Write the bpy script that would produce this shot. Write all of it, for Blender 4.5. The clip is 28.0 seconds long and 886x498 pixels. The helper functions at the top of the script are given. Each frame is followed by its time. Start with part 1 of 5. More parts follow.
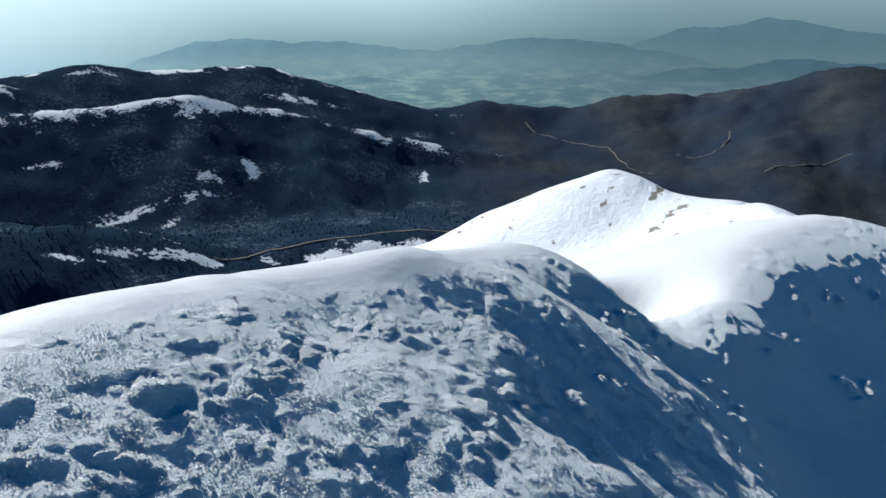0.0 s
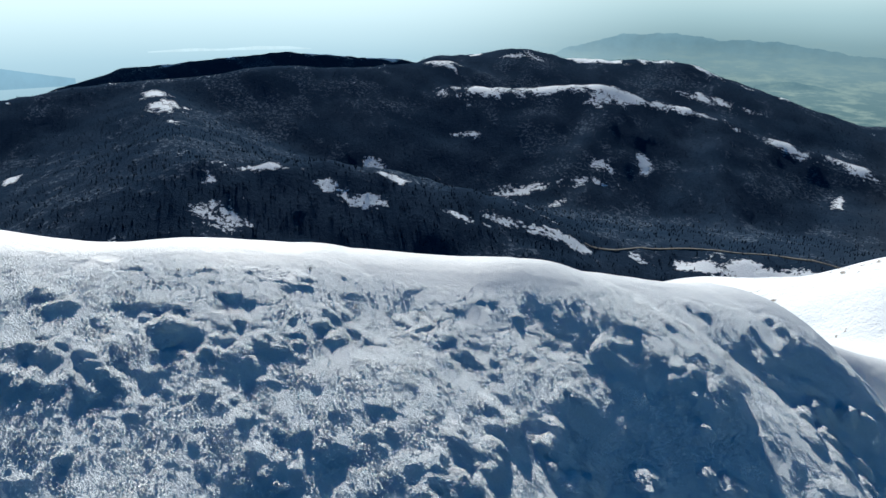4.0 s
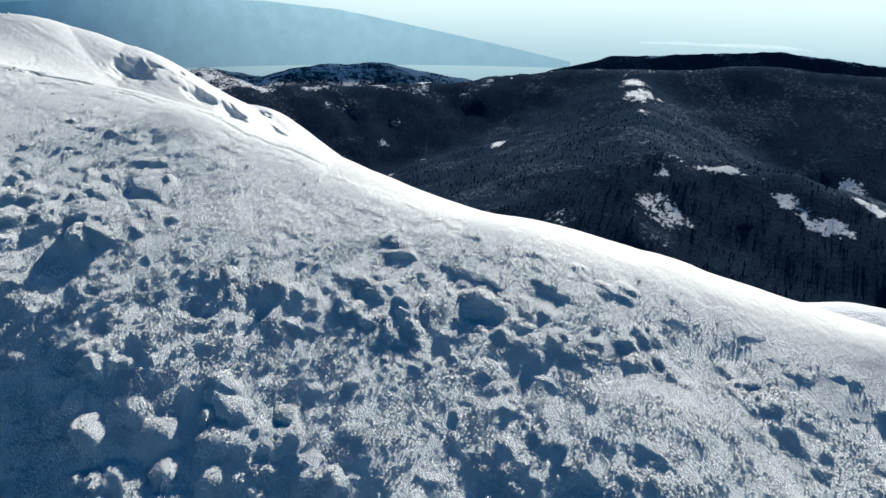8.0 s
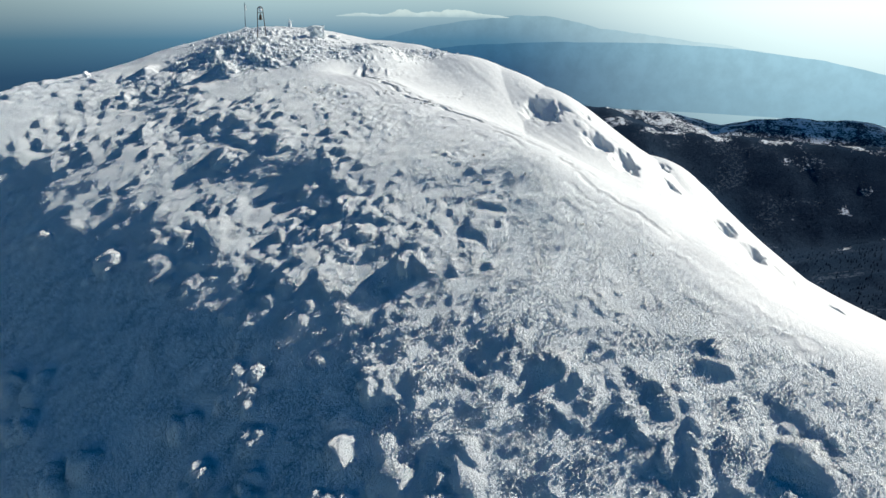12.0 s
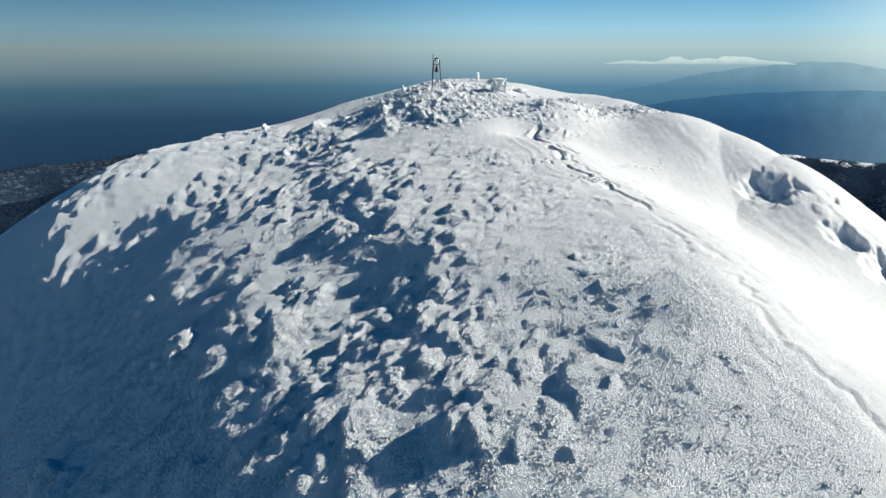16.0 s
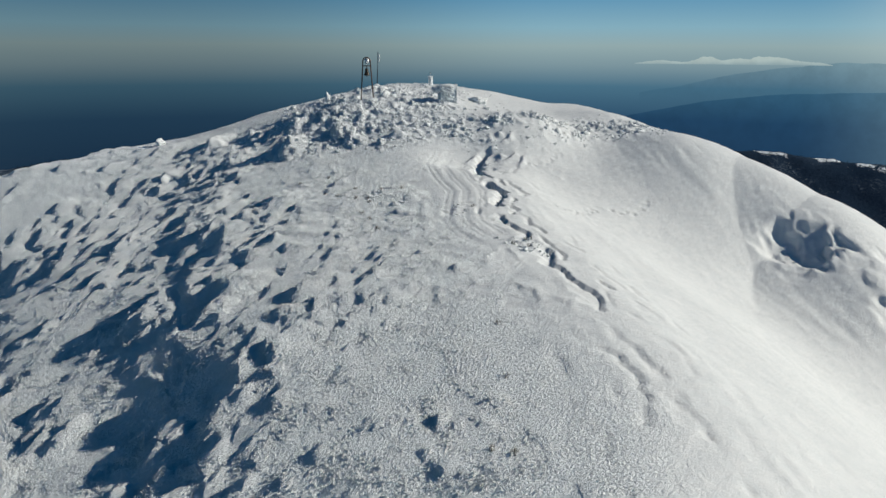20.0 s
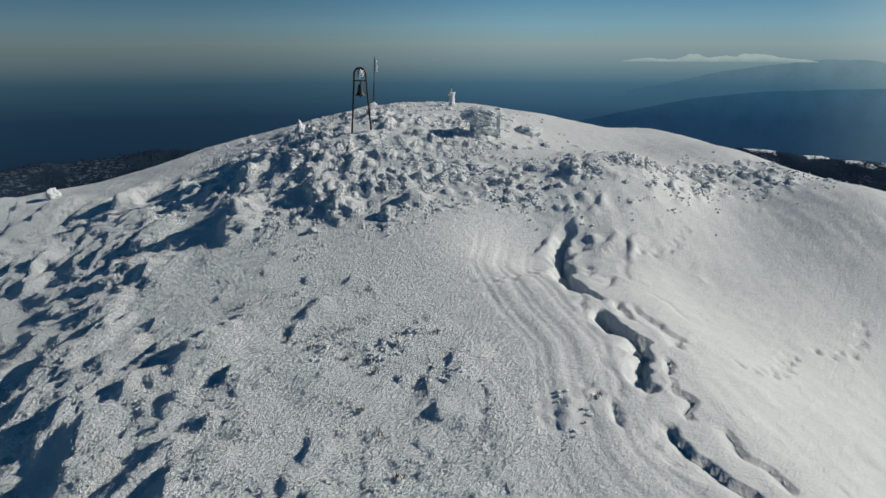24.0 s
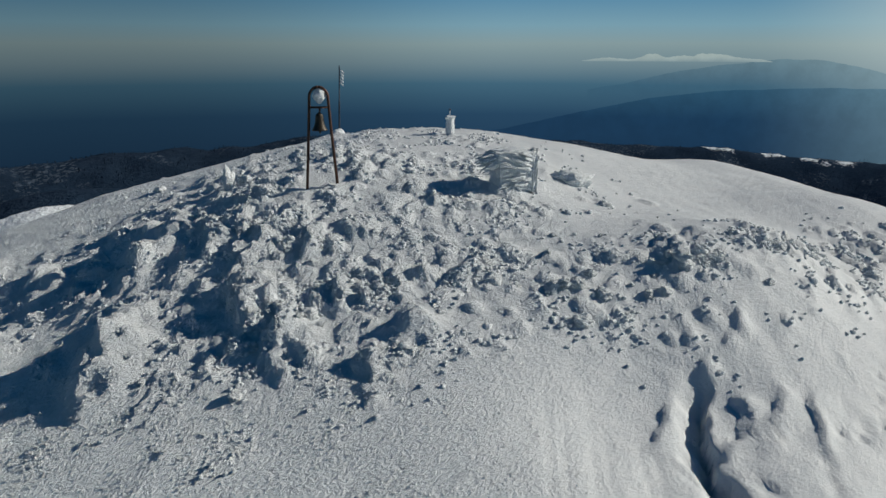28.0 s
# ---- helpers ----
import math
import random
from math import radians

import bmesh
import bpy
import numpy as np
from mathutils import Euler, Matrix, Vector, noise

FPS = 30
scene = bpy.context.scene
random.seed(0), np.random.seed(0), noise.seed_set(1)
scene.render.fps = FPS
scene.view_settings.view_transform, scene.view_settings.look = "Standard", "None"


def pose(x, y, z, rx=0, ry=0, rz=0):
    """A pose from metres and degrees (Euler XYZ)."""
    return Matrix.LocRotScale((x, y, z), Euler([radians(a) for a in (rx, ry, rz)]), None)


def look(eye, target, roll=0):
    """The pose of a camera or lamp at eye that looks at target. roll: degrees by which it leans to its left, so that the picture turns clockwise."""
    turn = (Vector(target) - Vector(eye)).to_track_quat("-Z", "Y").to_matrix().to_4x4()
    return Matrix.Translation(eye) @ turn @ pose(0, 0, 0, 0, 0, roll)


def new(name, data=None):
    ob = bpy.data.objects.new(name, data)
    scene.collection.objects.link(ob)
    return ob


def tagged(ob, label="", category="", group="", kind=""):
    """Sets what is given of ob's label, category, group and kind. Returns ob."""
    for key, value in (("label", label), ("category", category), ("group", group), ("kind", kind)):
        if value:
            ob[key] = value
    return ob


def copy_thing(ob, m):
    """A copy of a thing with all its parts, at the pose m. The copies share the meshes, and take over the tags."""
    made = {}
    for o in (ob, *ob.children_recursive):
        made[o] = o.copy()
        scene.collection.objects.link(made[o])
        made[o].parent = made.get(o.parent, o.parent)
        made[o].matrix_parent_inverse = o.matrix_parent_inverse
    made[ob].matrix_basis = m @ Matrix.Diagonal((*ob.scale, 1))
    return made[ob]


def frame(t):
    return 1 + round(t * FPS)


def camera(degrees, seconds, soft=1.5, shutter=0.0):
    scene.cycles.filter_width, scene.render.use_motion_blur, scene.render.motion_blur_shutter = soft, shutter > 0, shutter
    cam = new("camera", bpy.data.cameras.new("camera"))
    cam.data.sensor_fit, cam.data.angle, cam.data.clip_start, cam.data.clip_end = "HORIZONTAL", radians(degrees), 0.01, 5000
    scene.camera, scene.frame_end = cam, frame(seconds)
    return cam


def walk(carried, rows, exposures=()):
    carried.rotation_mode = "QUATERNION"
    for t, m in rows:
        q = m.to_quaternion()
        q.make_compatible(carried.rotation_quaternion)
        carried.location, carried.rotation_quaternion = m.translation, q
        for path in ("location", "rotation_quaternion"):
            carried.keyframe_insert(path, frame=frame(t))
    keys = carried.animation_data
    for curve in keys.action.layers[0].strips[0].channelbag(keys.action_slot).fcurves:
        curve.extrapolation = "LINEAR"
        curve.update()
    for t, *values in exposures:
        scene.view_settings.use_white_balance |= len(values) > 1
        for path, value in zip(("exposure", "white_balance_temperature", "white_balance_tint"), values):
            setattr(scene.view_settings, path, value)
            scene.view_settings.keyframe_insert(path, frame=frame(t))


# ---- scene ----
cam = camera(64.7, 28.0)
METRES, EYE, TILT, LEAN, TURN = 120.0, 0.0, -21.0, 0.5, 0.0
ROWS = [
    (0.0, 0.0, 0.0, 0.0, 0.0, 0.0, -0.0),
    (0.5, 0.0304, 0.0083, 0.0045, 3.5, -0.12, -1.42),
    (1.0, 0.0581, 0.0177, 0.0088, 7.12, -0.33, -2.88),
    (1.5, 0.0825, 0.027, 0.0127, 10.91, -0.62, -4.42),
    (2.0, 0.1033, 0.0361, 0.0164, 14.69, -1.01, -5.94),
    (2.5, 0.1208, 0.0445, 0.0199, 18.54, -1.5, -7.46),
    (3.0, 0.1353, 0.0521, 0.0226, 22.63, -2.14, -8.99),
    (3.5, 0.1476, 0.0592, 0.025, 26.8, -2.91, -10.5),
    (5.5, 0.1754, 0.0853, 0.0344, 44.4, -7.18, -15.93),
    (6.0, 0.1781, 0.0919, 0.0369, 49.55, -8.72, -17.22),
    (6.5, 0.1793, 0.0989, 0.0394, 54.75, -10.34, -18.35),
    (7.0, 0.1792, 0.1062, 0.0417, 59.6, -11.97, -19.25),
    (7.5, 0.1782, 0.1138, 0.0437, 64.3, -13.6, -19.98),
    (8.0, 0.176, 0.1212, 0.0461, 69.03, -15.3, -20.59),
    (8.5, 0.1729, 0.1287, 0.0486, 73.72, -17.0, -21.09),
    (9.0, 0.1695, 0.136, 0.0509, 78.38, -18.72, -21.43),
    (9.5, 0.1654, 0.143, 0.0532, 82.45, -20.28, -21.58),
    (10.0, 0.1601, 0.1501, 0.0559, 86.88, -21.63, -21.71),
    (10.5, 0.1542, 0.1569, 0.0588, 91.61, -22.54, -21.67),
    (11.0, 0.1475, 0.1636, 0.062, 96.93, -23.69, -21.47),
    (11.5, 0.1402, 0.1702, 0.0649, 102.25, -24.83, -21.11),
    (12.0, 0.1321, 0.1763, 0.0673, 107.52, -25.86, -20.6),
    (12.5, 0.1231, 0.1821, 0.0699, 112.53, -26.78, -19.89),
    (13.0, 0.1134, 0.1874, 0.0718, 116.22, -27.18, -19.23),
    (13.5, 0.1012, 0.1912, 0.0736, 118.65, -27.21, -18.74),
    (15.5, 0.0091, 0.196, 0.0758, 127.83, -28.79, -16.53),
    (16.0, -0.0228, 0.1962, 0.0753, 129.16, -29.16, -16.16),
    (16.5, -0.052, 0.1955, 0.0743, 129.84, -29.29, -16.07),
    (17.0, -0.0805, 0.1933, 0.0732, 130.63, -29.54, -15.93),
    (17.5, -0.1063, 0.1903, 0.072, 131.6, -29.84, -15.73),
    (18.0, -0.1301, 0.1857, 0.0704, 131.81, -29.93, -15.73),
    (18.5, -0.1521, 0.1798, 0.0683, 131.73, -29.93, -15.77),
    (19.0, -0.1721, 0.1736, 0.0657, 131.67, -29.92, -15.81),
    (19.5, -0.189, 0.1663, 0.0628, 131.6, -29.92, -15.94),
    (20.0, -0.2026, 0.1576, 0.0589, 131.56, -29.95, -15.98),
    (20.5, -0.2139, 0.1469, 0.0542, 131.51, -29.97, -15.99),
    (22.5, -0.2782, 0.0776, 0.029, 131.23, -30.02, -15.83),
    (23.0, -0.3009, 0.0567, 0.0213, 130.75, -29.8, -15.9),
    (23.5, -0.3229, 0.0368, 0.0142, 130.59, -29.8, -15.93),
    (24.0, -0.3436, 0.0175, 0.0076, 130.38, -29.73, -15.97),
    (24.5, -0.3626, 0.0001, 0.0017, 130.08, -29.62, -16.05),
    (25.0, -0.3794, -0.0152, -0.0037, 129.64, -29.48, -16.18),
    (25.5, -0.394, -0.0288, -0.0083, 129.19, -29.37, -16.33),
    (26.0, -0.4066, -0.0405, -0.0122, 128.66, -29.25, -16.45),
    (26.5, -0.4164, -0.0505, -0.0155, 128.16, -29.14, -16.62),
    (27.0, -0.4244, -0.0587, -0.0187, 127.83, -29.04, -16.66),
    (27.5, -0.4314, -0.0653, -0.0218, 127.63, -28.96, -16.71),
    (28.0, -0.4386, -0.0708, -0.0242, 127.31, -28.9, -16.73),
]
EXPOSURES = [(0.0, 0.42, 6080, 8), (6.0, 0.50, 6420, 8), (11.0, 0.56, 6800, 8), (13.5, 0.55, 6750, 8), (15.5, 0.56, 6850, 8), (17.0, 0.42, 6850, 8), (20.5, -0.07, 6900, 8), (24.0, -0.28, 6900, 8), (28.0, -0.32, 6800, 8)]
walk(cam, [(t, pose(0, 0, EYE, TILT, LEAN, TURN) @ pose(METRES * x, METRES * y, METRES * z, 90 + pitch, roll, yaw)) for t, x, y, z, yaw, pitch, roll in ROWS], EXPOSURES)

# ---------------------------------------------------------------- daylight
SUN_WAY = Vector((-0.718, 0.696, 0.0)).normalized()      # level way towards the sun
SUN_HEIGHT = radians(27.5)
world = bpy.data.worlds.new("world")
scene.world = world
world.use_nodes = True
wn, wl = world.node_tree.nodes, world.node_tree.links
sky = wn.new("ShaderNodeTexSky")
sky.sky_type, sky.sun_disc = "NISHITA", False
sky.sun_elevation, sky.sun_rotation = SUN_HEIGHT, math.atan2(SUN_WAY.x, SUN_WAY.y)
sky.altitude, sky.air_density, sky.dust_density, sky.ozone_density = 1900, 1.0, 0.2, 2.5
vivid = wn.new("ShaderNodeHueSaturation")
vivid.inputs["Saturation"].default_value = 1.65
wl.new(sky.outputs[0], vivid.inputs["Color"])
wl.new(vivid.outputs[0], wn["Background"].inputs["Color"])
wn["Background"].inputs["Strength"].default_value = 0.044
sun = new("sun", bpy.data.lights.new("sun", "SUN"))
sun.data.energy, sun.data.angle, sun.data.color = 4.6, radians(0.55), (1.0, 0.96, 0.88)
sun.matrix_world = look(SUN_WAY * math.cos(SUN_HEIGHT) * 100 + Vector((0, 0, math.sin(SUN_HEIGHT) * 100)), (0, 0, 0))

# ---------------------------------------------------------------- materials
class Nodes:
    """A small hand for node trees: each call makes one node and returns its first output."""

    def __init__(self, name):
        self.mat = bpy.data.materials.new(name)
        self.mat.use_nodes = True
        self.tree = self.mat.node_tree
        self.tree.nodes.clear()
        self.out = self.tree.nodes.new("ShaderNodeOutputMaterial")

    def make(self, kind, ins=(), out=0, **props):
        node = self.tree.nodes.new(kind)
        if "data_type" in props:
            node.data_type = props["data_type"]
        if "blend_type" in props:
            node.blend_type = props["blend_type"]
        if "operation" in props:
            node.operation = props["operation"]
        if "interpolation_type" in props:
            node.interpolation_type = props["interpolation_type"]
        if "attribute_name" in props:
            node.attribute_name = props["attribute_name"]
        for k, v in dict(ins).items():
            if isinstance(v, bpy.types.NodeSocket):
                self.tree.links.new(v, node.inputs[k])
            else:
                node.inputs[k].default_value = v
        return node.outputs[out]

    def coords(self, scale=(1, 1, 1), turn=0.0):
        c = self.make("ShaderNodeTexCoord", out="Object")
        return self.make("ShaderNodeMapping", {"Vector": c, "Scale": scale, "Rotation": (0, 0, turn)})

    def noise(self, scale, detail=4.0, rough_=0.55, vec=None, warp=0.0):
        ins = {"Scale": scale, "Detail": detail, "Roughness": rough_, "Distortion": warp}
        if vec is not None:
            ins["Vector"] = vec
        return self.make("ShaderNodeTexNoise", ins, out=0)

    def span(self, v, a, b, c=0.0, d=1.0, smooth=True):
        return self.make("ShaderNodeMapRange", {"Value": v, "From Min": a, "From Max": b, "To Min": c, "To Max": d}, interpolation_type="SMOOTHSTEP" if smooth else "LINEAR")

    def sum(self, a, b, op="ADD"):
        return self.make("ShaderNodeMath", {0: a, 1: b}, operation=op)

    def mix(self, f, a, b):
        return self.make("ShaderNodeMix", {0: f, 6: a, 7: b}, out=2, data_type="RGBA")

    def ramp(self, v, stops):
        node = self.tree.nodes.new("ShaderNodeValToRGB")
        el = node.color_ramp.elements
        for i, (p, c) in enumerate(stops):
            e = el[i] if i < 2 else el.new(p)
            e.position, e.color = p, (*c, 1)
        self.tree.links.new(v, node.inputs[0])
        return node.outputs[0]

    def attr(self, name):
        return self.make("ShaderNodeAttribute", out="Fac", attribute_name=name)

    def bump(self, h, strength, distance, normal=None):
        ins = {"Height": h, "Strength": strength, "Distance": distance}
        if normal is not None:
            ins["Normal"] = normal
        return self.make("ShaderNodeBump", ins)

    def surface(self, color, roughness=0.6, normal=None, metallic=0.0, spec=0.5, **more):
        ins = {"Base Color": color, "Roughness": roughness, "Metallic": metallic, "Specular IOR Level": spec, **more}
        if normal is not None:
            ins["Normal"] = normal
        self.mat.cycles.use_bump_map_correction = False
        b = self.make("ShaderNodeBsdfPrincipled", ins)
        self.tree.links.new(b, self.out.inputs[0])
        return self.mat

    def glow(self, color, strength=1.0):
        b = self.make("ShaderNodeEmission", {"Color": color, "Strength": strength})
        self.tree.links.new(b, self.out.inputs[0])
        return self.mat


def rgb(*c):
    return (*c, 1.0)


def snow_material():
    n = Nodes("wind_packed_snow")
    c = n.coords()
    rime = n.attr("rime")
    fine, mid = n.noise(9.0, 5, 0.65, c), n.noise(1.7, 4, 0.6, c, 0.4)
    feather = n.noise(6.0, 5, 0.68, n.coords((1.0, 1.6, 1.0), 0.75), 0.5)
    streak = n.noise(1.0, 3, 0.5, n.coords((0.35, 2.6, 1.0), -0.82), 0.6)
    tint = n.mix(n.span(mid, 0.3, 0.7), rgb(0.63, 0.665, 0.69), rgb(0.685, 0.71, 0.73))
    tint = n.mix(rime, tint, rgb(0.81, 0.855, 0.89))
    tint = n.mix(n.sum(n.span(feather, 0.34, 0.52, 1.0, 0.0), rime, "MULTIPLY"), tint, rgb(0.70, 0.75, 0.79))
    grit = n.sum(n.span(n.noise(14.0, 2, 0.5, c), 0.735, 0.76), n.span(n.noise(0.35, 3, 0.6, c), 0.50, 0.66), "MULTIPLY")
    tint = n.mix(n.sum(grit, 0.75, "MULTIPLY"), tint, rgb(0.16, 0.14, 0.11))
    h = n.sum(n.sum(feather, n.span(rime, 0, 1, 0.05, 1.0, False), "MULTIPLY"), n.sum(fine, n.span(rime, 0, 1, 0.10, 0.35, False), "MULTIPLY"))
    nrm = n.bump(h, 0.85, 0.36)
    nrm = n.bump(n.sum(streak, mid), 0.45, 0.06, nrm)
    return n.surface(tint, 0.62, nrm, spec=0.25)


def rime_material():
    n = Nodes("rime_ice")
    c = n.coords()
    a = n.noise(7.0, 6, 0.7, n.coords((1, 2.4, 1), 0.75), 0.9)
    tint = n.mix(n.span(a, 0.3, 0.6), rgb(0.72, 0.765, 0.80), rgb(0.84, 0.875, 0.90))
    nrm = n.bump(n.sum(a, n.sum(n.noise(22, 4, 0.6, c), 0.4, "MULTIPLY")), 1.0, 0.09)
    return n.surface(tint, 0.58, nrm, spec=0.3)


def valley_material():
    """Forested hills with snow in the clearings; the attribute open tells how bare of trees the ground is."""
    n = Nodes("forested_hills")
    c = n.coords()
    bare = n.attr("open")
    speck = n.span(n.noise(0.022, 8, 0.72, c, 0.6), 0.3, 0.7, 0, 1, False)
    fleck = n.span(n.noise(0.11, 5, 0.75, c), 0.3, 0.7, 0, 1, False)
    # The blue of distant haze is put into these forest colours.
    wood = n.mix(n.span(n.noise(0.006, 5, 0.6, c), 0.35, 0.65), rgb(0.020, 0.039, 0.068), rgb(0.030, 0.050, 0.080))
    wood = n.mix(fleck, wood, rgb(0.012, 0.024, 0.046))
    brown = n.mix(speck, rgb(0.028, 0.040, 0.054), rgb(0.056, 0.062, 0.066))
    wood = n.mix(n.attr("dry"), wood, brown)
    mask = n.sum(n.sum(bare, 0.62, "MULTIPLY"), n.sum(n.sum(speck, 0.55, "MULTIPLY"), n.sum(fleck, 0.62, "MULTIPLY")))
    thin = n.sum(n.span(fleck, 0.52, 0.72), n.span(n.sum(n.attr("dusting"), n.sum(speck, 0.6, "MULTIPLY")), 0.70, 1.10), "MULTIPLY")
    wood = n.mix(thin, wood, rgb(0.10, 0.13, 0.17))
    col = n.mix(n.span(mask, 1.12, 1.22), wood, rgb(0.76, 0.80, 0.84))
    rocks = n.span(n.sum(n.attr("stone"), n.sum(n.sum(speck, 0.25, "MULTIPLY"), n.sum(fleck, 0.25, "MULTIPLY"))), 0.44, 0.50)
    col = n.mix(rocks, col, rgb(0.24, 0.225, 0.20))
    return n.surface(col, 0.95, n.bump(n.sum(fleck, speck), 0.5, 2.0), spec=0.0)


def plain_material(name, color, other, scale, roughness=0.7, metallic=0.0, bump_=0.004, spec=0.4):
    n = Nodes(name)
    c = n.coords()
    a = n.noise(scale, 5, 0.6, c)
    return n.surface(n.mix(n.span(a, 0.35, 0.65), rgb(*color), rgb(*other)), n.span(a, 0.3, 0.7, roughness - 0.1, roughness + 0.1), n.bump(n.noise(scale * 3, 4, 0.6, c), 0.6, bump_), metallic, spec)


SNOW = snow_material()
RIME = rime_material()
VALLEY = valley_material()
BROWN_STEEL = plain_material("rusty_brown_painted_steel", (0.055, 0.028, 0.020), (0.10, 0.045, 0.028), 14, 0.55, 0.3)
BRONZE = plain_material("dark_weathered_bronze", (0.030, 0.024, 0.018), (0.055, 0.042, 0.028), 18, 0.5, 0.35)
POLE_PAINT = plain_material("dark_blue_grey_paint", (0.02, 0.035, 0.06), (0.05, 0.06, 0.08), 12, 0.5, 0.2)
FLAG_WHITE = plain_material("frosted_white_cloth", (0.75, 0.77, 0.8), (0.85, 0.86, 0.87), 20, 0.8)
NEEDLES = plain_material("dark_fir_needles", (0.008, 0.015, 0.028), (0.014, 0.024, 0.040), 0.3, 0.95, spec=0.0)
ROAD = plain_material("gravel_road", (0.10, 0.095, 0.085), (0.16, 0.15, 0.13), 0.2, 0.9)
DEAD_GRASS = plain_material("frozen_dead_grass", (0.035, 0.038, 0.025), (0.07, 0.065, 0.045), 20, 0.9)

# ---------------------------------------------------------------- relief
ROSE = np.exp(1j * np.arange(65536) * (2 * math.pi / 65536))


def lattice(ix, iy, seed):
    """A random way, as a complex number of length one, for each lattice point."""
    h = (ix * 374761393 + iy * 668265263 + seed * 974711) & 0x7FFFFFFF
    h = ((h ^ (h >> 13)) * 1274126177) & 0x7FFFFFFF
    return ROSE[(h ^ (h >> 16)) & 0xFFFF]


def grain(x, y, size, seed=0):
    """Gradient noise of about -0.7 to 0.7, with lumps of about that size in metres."""
    x, y = x / size, y / size
    fx, fy = np.floor(x), np.floor(y)
    ix, iy = fx.astype(np.int64), fy.astype(np.int64)
    fx, fy = x - fx, y - fy
    ux, uy = fx * fx * fx * (fx * (fx * 6 - 15) + 10), fy * fy * fy * (fy * (fy * 6 - 15) + 10)
    x0, y0 = int(ix.min()), int(iy.min())
    cols, rows_ = int(ix.max()) - x0 + 2, int(iy.max()) - y0 + 2
    small_ = cols * rows_ < 0.7 * x.size
    if small_:
        table = lattice(np.arange(x0, x0 + cols)[None], np.arange(y0, y0 + rows_)[:, None], seed).ravel()
        spot = (iy - y0) * cols + (ix - x0)
    total = 0.0
    for dx in (0, 1):
        for dy in (0, 1):
            g = table[spot + dy * cols + dx] if small_ else lattice(ix + dx, iy + dy, seed)
            w = (ux if dx else 1 - ux) * (uy if dy else 1 - uy)
            total = total + w * (g.real * (fx - dx) + g.imag * (fy - dy))
    return total


def rough(x, y, size, octaves=4, seed=0, gain=0.5):
    total, amp = 0.0, 1.0
    for k in range(octaves):
        total = total + amp * grain(x, y, size / 2 ** k, seed + 17 * k)
        amp *= gain
    return total


def step(a, b, v):
    v = np.clip((v - a) / (b - a), 0, 1)
    return v * v * (3 - 2 * v)


def ridge(x, y, line, fall_left, fall_right, round_top):
    """A crest along a line of (x, y, z), with sides that fall away; left is left of the line's way."""
    best = np.full(x.shape, -1e9)
    for (ax, ay, az), (bx, by, bz) in zip(line, line[1:]):
        lx, ly = bx - ax, by - ay
        n = math.hypot(lx, ly)
        s = np.clip(((x - ax) * lx + (y - ay) * ly) / (n * n), 0, 1)
        px, py = x - ax - s * lx, y - ay - s * ly
        d = np.hypot(px, py)
        side = (lx * py - ly * px) / n / np.maximum(d, 1e-6)
        fall = fall_right + (fall_left - fall_right) * step(-0.7, 0.7, side)
        best = np.maximum(best, az + (bz - az) * s - fall * (np.sqrt(d * d + round_top ** 2) - round_top))
    return best


def blend_max(a, b, k):
    h = np.clip(0.5 + 0.5 * (a - b) / k, 0, 1)
    return b + (a - b) * h + k * h * (1 - h)


SUMMIT_RIDGE = [(-84, -33, -3.5), (-56, -1, -9.2), (-37, 22, -13.5), (-16, 42, -18.2), (-3, 57, -21.8), (8, 79, -29), (20, 86, -34), (36, 92, -42.5)]
KNOB_RIDGE = [(36, 92, -42.5), (58, 118, -44), (84, 142, -46), (120, 220, -75), (168, 385, -121)]
BRIGHT_PEAK = [(168, 385, -124), (116, 466, -130), (66, 480, -156), (0, 490, -186), (-60, 500, -214)]
# the hills around: each crest line, its fall to the left and right, its roundness
NORTH_RIDGES = [
    ([(-1531, 2463, -304), (-1295, 2595, -270), (-1128, 2672, -309), (-780, 2793, -302), (-511, 2855, -385), (-199, 2893, -484), (33, 2900, -546)], 0.35, 0.30, 60),
    ([(-1209, 1957, -342), (-978, 2082, -333), (-786, 2161, -320), (-549, 2233, -379), (-161, 2294, -477), (214, 2290, -548)], 0.3, 0.42, 25),
    ([(-786, 2161, -325), (-700, 1900, -420), (-600, 1700, -500)], 0.45, 0.45, 30),
    ([(-450, 2240, -400), (-330, 1900, -470), (-260, 1700, -530)], 0.45, 0.45, 30),
]
EAST_RIDGES = [
    ([(-669, 1056, -425), (-544, 1125, -436), (-418, 1178, -464), (-241, 1227, -452), (-94, 1246, -445), (45, 1249, -440), (300, 1240, -470)], 0.25, 0.25, 25),
    ([(10, 3000, -504), (178, 2995, -481), (509, 2957, -510), (796, 2893, -452), (1043, 2813, -437), (1315, 2696, -379), (1517, 2588, -300)], 0.3, 0.28, 50),
    ([(796, 2893, -452), (718, 2079, -560)], 0.35, 0.35, 60),
    ([(1315, 2696, -385), (997, 1961, -480), (800, 1500, -560)], 0.35, 0.35, 60),
    ([(1517, 2588, -300), (1600, 1700, -420), (1500, 1000, -560)], 0.35, 0.35, 60),
]
